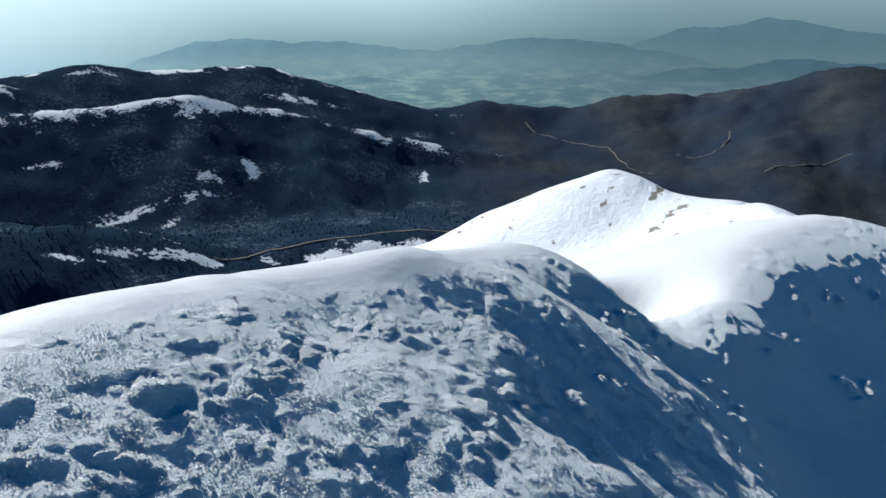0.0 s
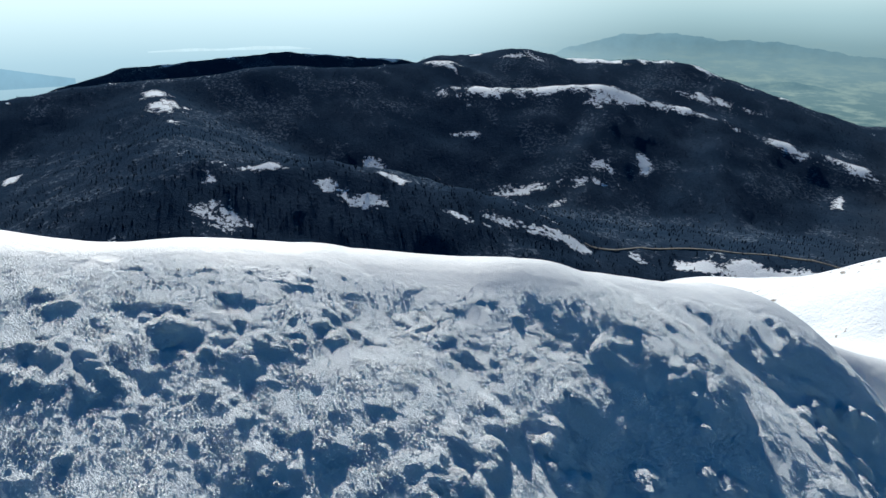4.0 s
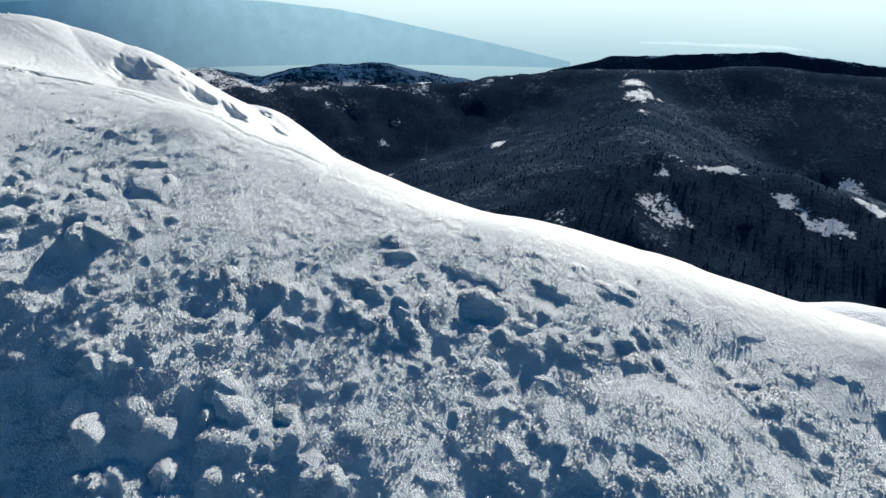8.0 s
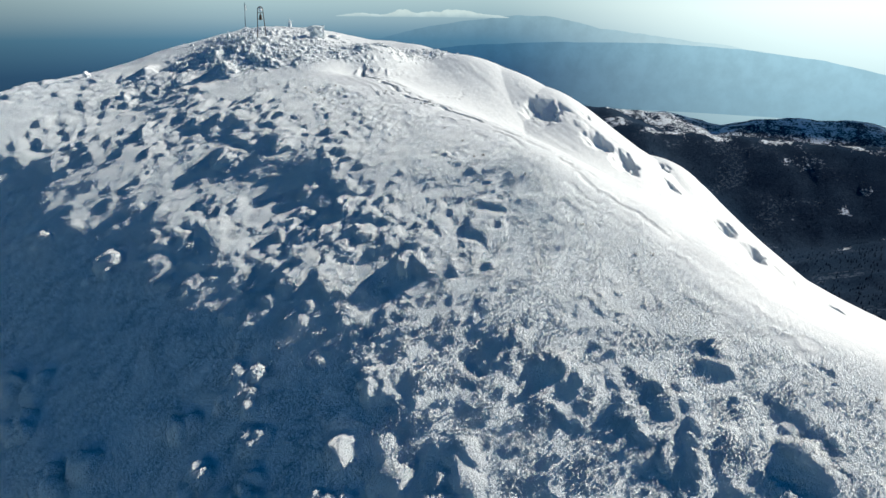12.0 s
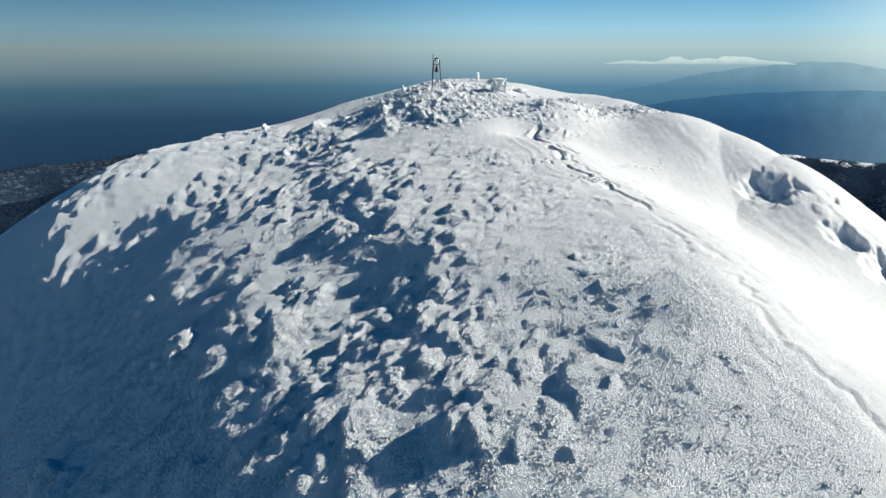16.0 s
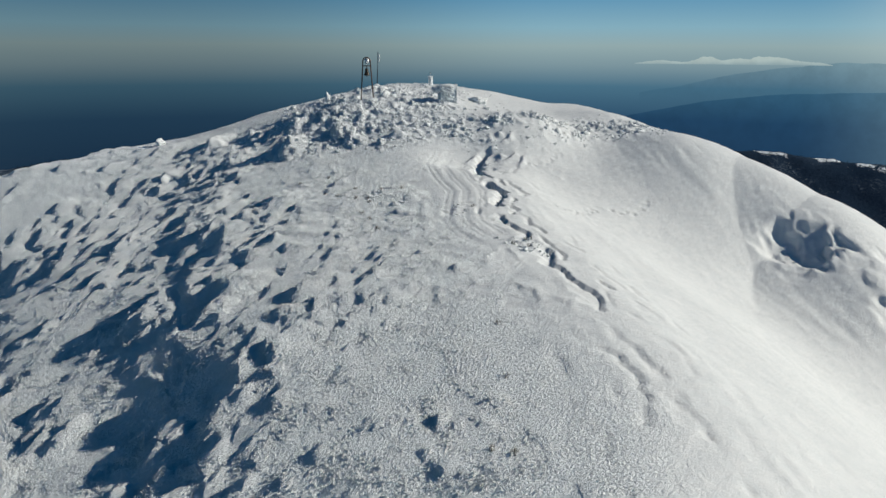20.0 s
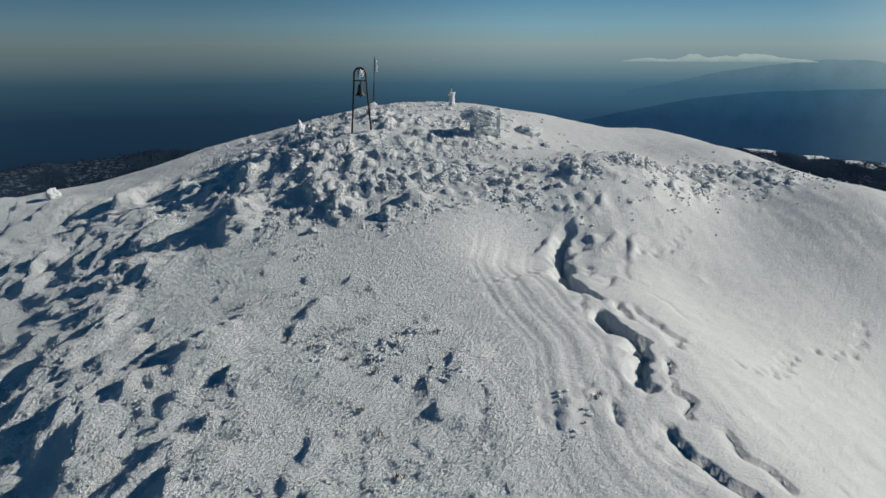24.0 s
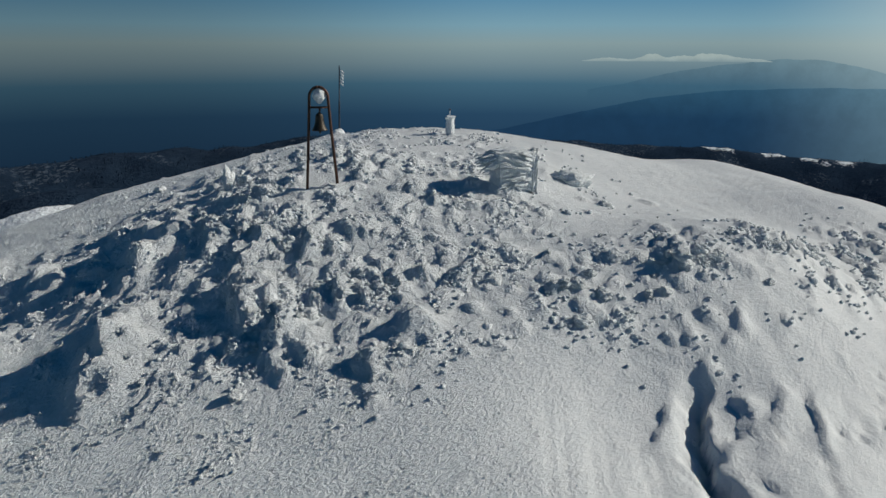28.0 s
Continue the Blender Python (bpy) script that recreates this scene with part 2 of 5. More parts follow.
WEST_RIDGES = [
    ([(-2971, 2016, -410), (-2772, 2284, -377), (-2530, 2552, -352), (-2307, 2757, -382), (-2141, 2889, -390)], 0.3, 0.3, 60),
    ([(-2287, 692, -377), (-2226, 854, -369), (-2055, 1216, -318), (-1954, 1374, -315), (-1743, 1639, -284), (-1501, 1900, -289), (-1400, 2250, -290)], 0.4, 0.36, 30),
    ([(-1954, 1374, -315), (-1500, 1100, -330), (-1180, 880, -300), (-960, 735, -288), (-843, 845, -305), (-728, 949, -312), (-618, 1027, -352), (-429, 1124, -432)], 0.42, 0.36, 25),
]
PLATEAU_RIDGES = [
    ([(-3376, -178, -449), (-3382, 63, -449), (-3363, 383, -503), (-3340, 556, -451), (-3281, 844, -438), (-3170, 1183, -500)], 0.3, 0.3, 80),
    ([(-2566, -676, -328), (-2649, -145, -345), (-2382, -22, -377), (-2359, 351, -381), (-2287, 692, -377)], 0.4, 0.4, 40),
    ([(-2382, -22, -377), (-1700, 100, -480), (-1200, 200, -540)], 0.45, 0.45, 40),
]
SOUTH_RIDGES = [
    ([(-522, -1491, -229), (-652, -1493, -224), (-862, -1389, -207), (-1069, -1244, -202), (-1153, -1171, -185), (-1500, -1150, -240), (-2406, -1115, -321), (-2484, -931, -327), (-2566, -676, -328)], 0.4, 0.3, 40),
    ([(-222, -393, -74), (-251, -379, -76)], 0.35, 0.35, 12),
]
FAR_RIDGES = NORTH_RIDGES + EAST_RIDGES + WEST_RIDGES + PLATEAU_RIDGES + SOUTH_RIDGES



RIM_RIDGE = [(-97, -21, -5.6), (-90, -14, -6.6), (-86, -6, -8.2), (-85, 8, -12.5), (-88, 22, -19.5), (-95, 35, -28)]


def mountain(x, y):
    """The snowy mountain itself, without its smaller swells."""
    z = ridge(x, y, SUMMIT_RIDGE, 0.80, 0.50, 9.0)
    z = blend_max(z, ridge(x, y, KNOB_RIDGE, 0.55, 0.45, 8.0), 5.0)
    z = blend_max(z, ridge(x, y, BRIGHT_PEAK, 0.5, 0.6, 14.0), 12.0)
    z = blend_max(z, ridge(x, y, RIM_RIDGE, 0.85, 0.66, 9.0), 6.0)
    z = blend_max(z, ridge(x, y, [(-262, 385, -202), (-205, 435, -205)], 0.5, 0.5, 20.0), 10.0)
    return blend_max(z, ridge(x, y, [(-84, -33, -3.5), (-110, -60, -12), (-180, -260, -60), (-400, -900, -230)], 0.45, 0.80, 9.0), 5.0)

SUMMIT_SWELLS = [(-50, -72, 3.1), (-33, -72, 1.6), (-58, -57, 2.3), (-42, -57, 2.4), (-84, -42, -1.5), (-67, -42, -0.7), (-50, -42, -0.4), (-76, -28, 0.7), (-58, -28, 0.4), (-42, -28, 1.9), (-24, -28, 1.0)]
SHOULDER_SWELLS = [(-101, -13, -1.2), (-84, -13, 1.5), (-67, -13, -1.7), (-50, -13, 0.7), (-33, -13, 0.5), (-92, 2, 0.6), (-76, 2, 0.7), (-58, 2, -1.2), (-42, 2, -0.2), (-24, 2, 1.0), (-84, 17, 0.4), (-67, 17, 0.5), (-50, 17, 0.9), (-16, 17, -0.2)]
SPUR_SWELLS = [(-92, 32, -1.8), (-42, 32, -1.9), (-8, 32, -0.6), (-101, 46, -2.5), (-16, 46, 0.3), (1, 46, -1.8), (18, 46, -1.8), (-110, 61, -1.2), (-8, 61, 0.2), (26, 61, -2.2), (44, 61, -2.5), (-101, 76, -1.1), (1, 76, -0.3), (18, 76, -0.2), (35, 76, -1.2), (10, 91, -0.9), (44, 91, -0.6), (86, 135, -1.0), (78, 150, -0.9), (94, 150, -1.5)]


def crest_offset(x, y):
    """How far beyond the crest line a place lies: positive on the sunny side, negative on the lee slope."""
    best, off = np.full(x.shape, 1e9), np.zeros(x.shape)
    line = [p[:2] for p in SUMMIT_RIDGE] + [p[:2] for p in KNOB_RIDGE[1:4]]
    for (ax, ay), (bx, by) in zip(line, line[1:]):
        lx, ly = bx - ax, by - ay
        n = math.hypot(lx, ly)
        s = np.clip(((x - ax) * lx + (y - ay) * ly) / (n * n), 0, 1)
        px, py = x - ax - s * lx, y - ay - s * ly
        d = np.hypot(px, py)
        off = np.where(d < best, np.where(lx * py - ly * px > 0, d, -d), off)
        best = np.minimum(best, d)
    return off


def snow_height(x, y):
    """The summit's snow without its hummocks."""
    z = mountain(x, y)
    for sx, sy, h in SUMMIT_SWELLS + SHOULDER_SWELLS + SPUR_SWELLS:
        z = z + h * np.exp(-((x - sx) ** 2 + (y - sy) ** 2) / 312.5)
    for sx, sy, h, r in ((27, 87, -5.5, 8.0), (20, 97, -8.0, 8.0), (30, 101, -10.0, 9.0), (-30, -21, 0.2, 7.0), (-23, -3, 0.4, 6.0), (-12.5, 13, -0.35, 5.0), (-35, -32, 0.4, 8.0), (-72, -44, 0.7, 7.0), (-89, -22, 0.7, 6.0), (-87, 4, 0.9, 6.0), (-71.5, -31, 0.9, 5.0), (-68, -13.2, -1.2, 3.5), (-77, -13, 1.0, 4.0), (-38, 15, 1.2, 5.0), (-83.5, -31, -0.7, 5.0), (-3.9, 56, 1.1, 5.0), (4.4, 47, 0.9, 4.0), (-36.5, -6.6, -0.8, 4.0), (-8, 42, -1.0, 4.0), (46, 63, -3.0, 14.0), (-78, -14, 0.9, 4.5), (-90, 51, -4.0, 13.0), (-101, 57, -2.8, 9.0), (-29, 35, -0.9, 5.0), (-86.5, 28, 1.1, 5.0), (-83.5, 17.5, -0.7, 4.0)):
        z = z + h * np.exp(-((x - sx) ** 2 + (y - sy) ** 2) / (r * r))
    # the lee slope steepens downhill, most of all in the gully beyond its rib
    off = crest_offset(x, y)
    along = (x + 70) * 0.637 + (y + 17) * 0.771
    down = np.clip(-off - 25.5 + 5 * step(30, 50, along), 0, 40)
    z = z - 0.15 * down * down / (down + 5) * step(90, 60, y) * step(-14, 4, along)
    brow = np.clip(-off - 11, 0, 13)
    z = z - 0.13 * brow * brow / (brow + 3) * step(-15, -3, along) * step(46, 30, along)
    z = z - 0.15 * np.clip(-off - 10, 0, 50) * step(26, 42, x) * step(140, 112, y)
    over = np.clip(0.95 * (x - 3) + 0.3 * (y - 45), 0, 30)
    return z - 0.095 * over * over / (over + 2) * step(-2, -16, off) * step(120, 95, y)


def line_offset(x, y, line):
    """Distance to a broken line (signed) and the way along it."""
    best, off, along, done = np.full(x.shape, 1e9), np.zeros(x.shape), np.zeros(x.shape), 0.0
    for (ax, ay), (bx, by) in zip(line, line[1:]):
        lx, ly = bx - ax, by - ay
        n = math.hypot(lx, ly)
        s = np.clip(((x - ax) * lx + (y - ay) * ly) / (n * n), 0, 1)
        px, py = x - ax - s * lx, y - ay - s * ly
        d = np.hypot(px, py)
        near = d < best
        off = np.where(near, np.where(lx * py - ly * px > 0, d, -d), off)
        along = np.where(near, done + s * n, along)
        best, done = np.minimum(best, d), done + n
    return off, along


def spaced(*spans):
    """Grid lines from spans of (start, end, step)."""
    return np.concatenate([np.arange(a, b - s * 0.5, s) for a, b, s in spans] + [[spans[-1][1]]])


GX = spaced((-116, -92, 0.5), (-92, -72, 0.19), (-72, -52, 0.12), (-52, -4, 0.17), (-4, 40, 0.3), (40, 130, 0.7))
GY = spaced((-68, -43, 0.3), (-43, -16, 0.16), (-16, 8, 0.13), (8, 46, 0.17), (46, 100, 0.34), (100, 190, 0.7))
PX, PY = np.meshgrid(GX, GY)
BASE = snow_height(PX, PY)
OFF = crest_offset(PX, PY)
lumps = np.zeros(PX.shape)
rng = np.random.default_rng(7)


def stamp(layer, cx, cy, rx, ry, turn, h, lee=1.0, power=1.4, dig=False):
    """A hummock (or hollow) with its long way rx turned by turn; lee shrinks its far side from the wind."""
    r = max(rx, ry) * 1.05
    i0, i1 = np.searchsorted(GX, (cx - r, cx + r))
    j0, j1 = np.searchsorted(GY, (cy - r, cy + r))
    if i1 - i0 < 2 or j1 - j0 < 2:
        return
    x, y = PX[j0:j1, i0:i1] - cx, PY[j0:j1, i0:i1] - cy
    c, s = math.cos(turn), math.sin(turn)
    u, v = x * c + y * s, -x * s + y * c
    v = np.where(v < 0, v / lee, v)
    q = np.clip(1 - (u / rx) ** 2 - (v / ry) ** 2, 0, 1) ** power * h
    part_ = layer[j0:j1, i0:i1]
    layer[j0:j1, i0:i1] = part_ - q if dig else np.maximum(part_, q)


def height_at(layer, x, y):
    return layer[min(np.searchsorted(GY, y), len(GY) - 1), min(np.searchsorted(GX, x), len(GX) - 1)]


# pillows of rimed shrubs and scoured hollows on the lee slope
LEE_TURN = math.atan2(SUN_WAY.y, SUN_WAY.x) - math.pi / 2


def pillow(e, w):
    """A rounded step: steep at its edge, flat on top."""
    p = np.clip(e / w, 0, 1)
    return p * (2 - p)


def swirled(size, octaves, seed, long_=1.0, turn=1.93):
    """Lobed noise, drawn out along the way turn."""
    c, s = math.cos(turn), math.sin(turn)
    u, v = (PX * c + PY * s) / long_, -PX * s + PY * c
    u = u + 0.30 * size * grain(PX, PY, size * 0.5, seed + 1)
    v = v + 0.30 * size * grain(PX, PY, size * 0.5, seed + 2)
    return rough(u, v, size, octaves, seed, 0.5)


lee = step(-2.0, -8.0, OFF + 2.5 * grain(PX, PY, 6, 14)) * np.maximum(step(-63, -52, PX + 0.4 * (PY + 20)), step(-12, -19, OFF + 3 * grain(PX, PY, 5, 18)))
gully = step(0, 6, 0.95 * (PX - 3) + 0.3 * (PY - 45) + 3 * grain(PX, PY, 5, 17)) * step(-3, -8, OFF)
deep_lee = np.maximum(gully, step(-20, -34, OFF + 3 * grain(PX, PY, 9, 16)))
soft = swirled(5.5, 2, 205, 1.3)
n_mid = swirled(1.35, 2, 230, 1.5)
patch = rough(PX, PY, 11, 2, 15)
mid_lee = lee * (1 - deep_lee)
lumps += lee * 0.22 * soft
rib_off, _ = line_offset(PX, PY, [(-15, 22), (-10, 29), (-5, 38), (1, 44)])
puffy = np.clip(0.75 + 1.3 * patch, 0.2, 1.2) * (1 - 0.75 * np.exp(-(rib_off / 3.0) ** 2))
billow = 0.10 * np.abs(swirled(1.5, 1, 544, 1.4)) + 0.10 * np.abs(swirled(0.7, 1, 548, 1.3))
lumps += mid_lee * step(-48, -38, OFF) * puffy * billow
lumps += step(1.5, -3.0, OFF) * step(-62, -54, PX) * (0.012 + 0.05 * lee) * (1 - 0.4 * deep_lee) * pillow(n_mid - 0.05 + 0.2 * patch, 0.4)
SCALLOP_X = 0.60 * grain(PX, PY, 1.25, 501) + 0.34 * grain(PX, PY, 0.6, 503)
SCALLOP_Y = 0.60 * grain(PX, PY, 1.25, 502) + 0.34 * grain(PX, PY, 0.6, 504)


def shelf(layer, cx, cy, wide, up, down, h, turn=None, dig=False):
    """A drift that rises gently on its side to the sun and ends in a steep, scalloped lip on the other."""
    turn = LEE_TURN if turn is None else turn
    r = max(wide, up, down) + 0.5
    i0, i1 = np.searchsorted(GX, (cx - r, cx + r))
    j0, j1 = np.searchsorted(GY, (cy - r, cy + r))
    if i1 - i0 < 2 or j1 - j0 < 2:
        return
    box = slice(j0, j1), slice(i0, i1)
    x, y = PX[box] + SCALLOP_X[box] - cx, PY[box] + SCALLOP_Y[box] - cy
    c, s = math.cos(turn), math.sin(turn)
    u, v = x * c + y * s, -x * s + y * c
    q = h * np.clip(1 - (u / wide) ** 2, 0, 1) * np.where(v > 0, np.clip(1 - v / up, 0, 1) ** 1.4, np.clip(1 - (v / down) ** 2, 0, 1))
    layer[box] = layer[box] - q if dig else np.maximum(layer[box], q)


def dome(layer, cx, cy, wide, deep_, h, turn=None):
    """A rounded pillow of rime over a bush, of uneven outline."""
    turn = LEE_TURN if turn is None else turn
    r = max(wide, deep_) + 0.4
    i0, i1 = np.searchsorted(GX, (cx - r, cx + r))
    j0, j1 = np.searchsorted(GY, (cy - r, cy + r))
    if i1 - i0 < 2 or j1 - j0 < 2:
        return
    box = slice(j0, j1), slice(i0, i1)
    x, y = PX[box] + 0.7 * SCALLOP_X[box] - cx, PY[box] + 0.7 * SCALLOP_Y[box] - cy
    c, s = math.cos(turn), math.sin(turn)
    u, v = x * c + y * s, -x * s + y * c
    v = np.where(v < 0, v / 0.75, v / 1.15)
    layer[box] = np.maximum(layer[box], h * np.clip(1 - (u / wide) ** 2 - (v / deep_) ** 2, 0, 1) ** 0.9)


def sun_gap(x, y):
    """How far the plain slope at these places lies under the sun's lowest ray."""
    s = np.arange(1.0, 46.0, 1.5)
    over = snow_height(x[:, None] + s * SUN_WAY.x, y[:, None] + s * SUN_WAY.y) - s * math.tan(SUN_HEIGHT)
    return np.clip(over.max(1) - snow_height(x, y), 0, None)


def field(g, x, y):
    return g[np.clip(np.searchsorted(GY, y), 0, len(GY) - 1), np.clip(np.searchsorted(GX, x), 0, len(GX) - 1)]


# drifted shelves over the bushes of the upper lee slope, thickest in patches
drifts, knobs = np.zeros(PX.shape), np.zeros(PX.shape)
px, py = rng.uniform(-62, 26, 10500), rng.uniform(-66, 80, 10500)
size = rng.lognormal(0.02, 0.34, 10500)
west = step(-24, -33, px + 0.25 * py)
off, thick = field(OFF, px, py), field(patch, px, py)
rib, _ = line_offset(px, py, [(-15, 22), (-10, 29), (-5, 38), (1, 44)])
east = step(-24, -16, px + 0.2 * py)
chance = (0.50 + 0.30 * west) * np.maximum(field(mid_lee, px, py) * step(-48, -40, off), step(-28, -40, py) * step(-3, -9, off)) * np.clip(0.45 + 1.5 * thick, 0.08, 1) * (1 - 0.85 * east) * (1 - 0.9 * np.exp(-(rib / 3.5) ** 2))
for k in np.nonzero(rng.random(10500) < chance)[0]:
    g = size[k] * (0.45 + 0.55 * step(-5, -15, off[k])) * (0.8 + 0.5 * max(thick[k], -0.4))
    dome(drifts, px[k], py[k], 1.15 * g, 0.85 * g, (0.145 + 0.085 * west[k]) * g * rng.uniform(0.45, 1.1), LEE_TURN + rng.normal(0, 0.35))
# small wind-cut steps up to the crest
px, py = rng.uniform(-58, 12, 5200), rng.uniform(-46, 82, 5200)
off = field(OFF, px, py)
chance = step(0.5, -3.0, off) * step(-18, -10, off) * np.clip(0.42 + 1.2 * field(patch, px, py), 0.06, 0.8) * step(-62, -54, px)
for k in np.nonzero(rng.random(5200) < chance)[0]:
    g = rng.uniform(0.3, 0.75)
    shelf(drifts, px[k], py[k], 2.3 * g, 1.3 * g, 0.20 * g, 0.12 * g * rng.uniform(0.6, 1.3), LEE_TURN + rng.normal(0, 0.22))
# soft mounds below the smooth rib
px, py = rng.uniform(-14, 8, 160), rng.uniform(8, 44, 160)
off = field(OFF, px, py)
for k in np.nonzero(rng.random(160) < step(-20, -26, off) * (1 - field(gully, px, py)))[0]:
    g = rng.uniform(0.6, 1.3)
    stamp(drifts, px[k], py[k], 1.25 * g, g, LEE_TURN + rng.normal(0, 0.4), 0.24 * g, 0.8, 1.2)
# broad shelves that stand out
for x, y, wide, h in ((-26.7, 8.1, 2.2, 0.50), (-24.4, 3.3, 2.0, 0.36), (-22.2, 1.7, 1.2, 0.32), (-22.3, -2.2, 2.6, 0.36), (-17.7, 8.3, 1.8, 0.42), (-21.1, 16.4, 1.2, 0.26), (-19.9, 19.4, 1.1, 0.24), (-15.1, 26.7, 1.1, 0.24), (-10.2, 36.2, 1.5, 0.26), (-41.9, -16.1, 2.0, 0.45), (-40.4, -4.6, 1.3, 0.3), (-34.1, 0.0, 1.6, 0.4), (-48.0, -29.8, 2.0, 0.42), (-46.3, -37.5, 1.6, 0.4), (-45.3, -12.8, 1.2, 0.3), (-31.9, -3.7, 1.3, 0.34)):
    for _ in range(4):
        shelf(drifts, x + rng.normal(0, 0.35 * wide), y + rng.normal(0, 0.25 * wide), wide * rng.uniform(0.4, 0.75), wide * 0.8, 0.5, h * rng.uniform(0.75, 1.0), LEE_TURN + rng.normal(0, 0.3))
# clustered shelves like cauliflower, round the shaded hollow and past it
for x, y, w in ((-17.2, 25.0, 5.6), (-11.9, 33.7, 6.0), (-9.0, 39.5, 6.0), (-14.2, 39.5, 4.0), (-29.5, 0.5, 5.0), (-33.5, 3.5, 4.5), (-5.0, 45.0, 5.0), (-21.0, 27.5, 3.0)):
    for _ in range(int(2.4 * w)):
        a, d = rng.uniform(0, 2 * math.pi), 0.5 * w * math.sqrt(rng.random())
        cx, cy = x + d * (math.cos(a) * 0.95 + math.sin(a) * 0.25), y + d * (math.sin(a) * 0.8 + math.cos(a) * 0.3)
        dome(drifts, cx, cy, rng.uniform(0.5, 0.9), rng.uniform(0.4, 0.7), rng.uniform(0.10, 0.24), LEE_TURN + rng.normal(0, 0.4))
# small knobs on the drifts
px, py = rng.uniform(-60, 24, 12000), rng.uniform(-46, 78, 12000)
chance = field(mid_lee, px, py) * np.clip(0.10 + 2.0 * field(drifts, px, py) + 0.4 * field(patch, px, py), 0.03, 0.5)
for k in np.nonzero(rng.random(12000) < chance)[0]:
    g = rng.uniform(0.2, 0.42)
    stamp(knobs, px[k], py[k], g * 1.25, g, LEE_TURN + rng.normal(0, 0.4), 0.30 * g * rng.uniform(0.5, 1.2), 0.6, 0.6)
# scoured hollows between them
for x, y, wide in ((-17.0, 31.2, 2.6), (-14.2, 31.0, 1.2), (-14.4, 35.6, 1.9), (-19.4, 14.8, 1.3)):
    shelf(drifts, x, y, wide, 0.7, 0.95 * wide, 0.14 + 0.035 * wide, LEE_TURN + rng.normal(0, 0.15), dig=True)
stamp(drifts, -15.2, 31.2, 0.95, 0.8, 0.9, 0.42, 0.6, 0.7)

# lone bushes, thick with rime, whose heads stand up into the sun below the shade line
bushes = np.zeros(PX.shape)


def bush(cx, cy, w, tall):
    for _ in range(max(3, int(3.6 * w))):
        a, d = rng.uniform(0, 2 * math.pi), 0.42 * w * math.sqrt(rng.random())
        g = rng.uniform(0.4, 0.85)
        stamp(bushes, cx + d * math.cos(a) + 0.2 * d * math.sin(a), cy + d * math.sin(a), g * 1.15, g, rng.uniform(0, 3), tall * rng.uniform(0.55, 1.0) * (1 - 0.25 * d / w), 0.8, 0.8)


heads = np.array([(10.4, 58.4, 5.0), (4.6, 54.1, 2.2), (4.5, 47.5, 2.4), (1.7, 42.0, 2.6), (5.6, 42.9, 5.0), (2.0, 38.9, 3.6), (1.6, 35.5, 4.0), (14.0, 51.0, 2.2), (-17.5, 0.0, 3.2), (-14.7, 2.4, 1.4), (-13.8, 8.2, 1.3), (-10.7, 12.0, 0.9), (-12.4, 11.7, 1.9), (-13.1, 15.2, 2.9), (-10.9, 17.9, 2.8), (-10.8, 9.0, 2.8), (-10.2, 6.9, 1.5), (-11.6, 2.9, 2.8), (-12.3, -0.3, 2.0), (-9.3, 15.6, 3.6), (-8.0, 19.6, 1.8), (-16.3, -17.0, 2.2), (-18.9, -18.1, 1.4), (-18.9, -20.9, 2.2), (-15.6, -3.3, 1.8), (-13.1, -8.9, 2.2), (-12.4, -11.4, 2.2), (-33.2, -27.5, 2.2), (-32.6, -30.0, 1.6), (-28.6, -19.9, 3.0)])
gap = sun_gap(heads[:, 0], heads[:, 1])
for (x, y, w), low in zip(heads, gap):
    bush(x, y, w, min(0.34 + 1.0 * low, 1.2))
# the fields of them beyond the spur and on the saddle's far slope, in files down the fall line
px, py = rng.uniform(6, 112, 2400), rng.uniform(44, 168, 2400)
off = field(OFF, px, py)
file_ = rough((px * 0.72 - py * 0.69) / 3.5, px * 0.69 + py * 0.72, 6.0, 2, 520)
low = sun_gap(px, py)
chance = step(0.5, -3, off) * step(-46, -30, off) * step(-0.02, 0.22, file_ + 0.10 * step(-16, -4, off)) * (low < 1.0) * (1 - 0.75 * step(40, 20, px) * step(74, 62, py))
for k in np.nonzero(rng.random(2400) < chance)[0]:
    bush(px[k], py[k], rng.uniform(1.0, 2.6), min(0.30 + 1.0 * low[k], 1.3))
lumps += drifts + knobs + bushes

# rime-crusted rocks of the summit
crust = np.zeros(PX.shape)
near_top = np.exp(-(((PX + 69.5) / 8.5) ** 2 + ((PY + 28.0) / 10.5) ** 2) ** 2)
band = np.exp(-(((PY + 13.5 + 0.55 * (PX + 77)) / 2.6) ** 2)) * step(-90, -84, PX) * step(-68.5, -70.5, PX)
plateau = np.exp(-(((PX + 79) / 6.0) ** 2 + ((PY + 30) / 9.0) ** 2) ** 2)
sides = step(-59, -64, PX + 2.5 * grain(PX, PY, 3, 19)) * (1 - step(-19.0, -16.0, PY + 0.45 * (PX + 68)) * step(-74, -71.5, PX))
place = np.clip(np.maximum(near_top * sides, np.maximum(band, 0.45 * plateau)), 0, 1)
rocky = 0.20 * pillow(swirled(1.25, 3, 240, 1.2, LEE_TURN) - 0.02 + 0.2 * rough(PX, PY, 5, 2, 241), 0.22)
rocky = rocky + 0.12 * pillow(swirled(0.5, 2, 250, 1.1, LEE_TURN), 0.2)
knots = step(0.0, 0.28, rough(PX, PY, 3.2, 3, 242, 0.6) + 0.04)
crust += place * rocky * (0.35 + 0.65 * knots)
stones = np.zeros(PX.shape)
px, py = rng.uniform(-92, -58, 7000), rng.uniform(-44, 0, 7000)
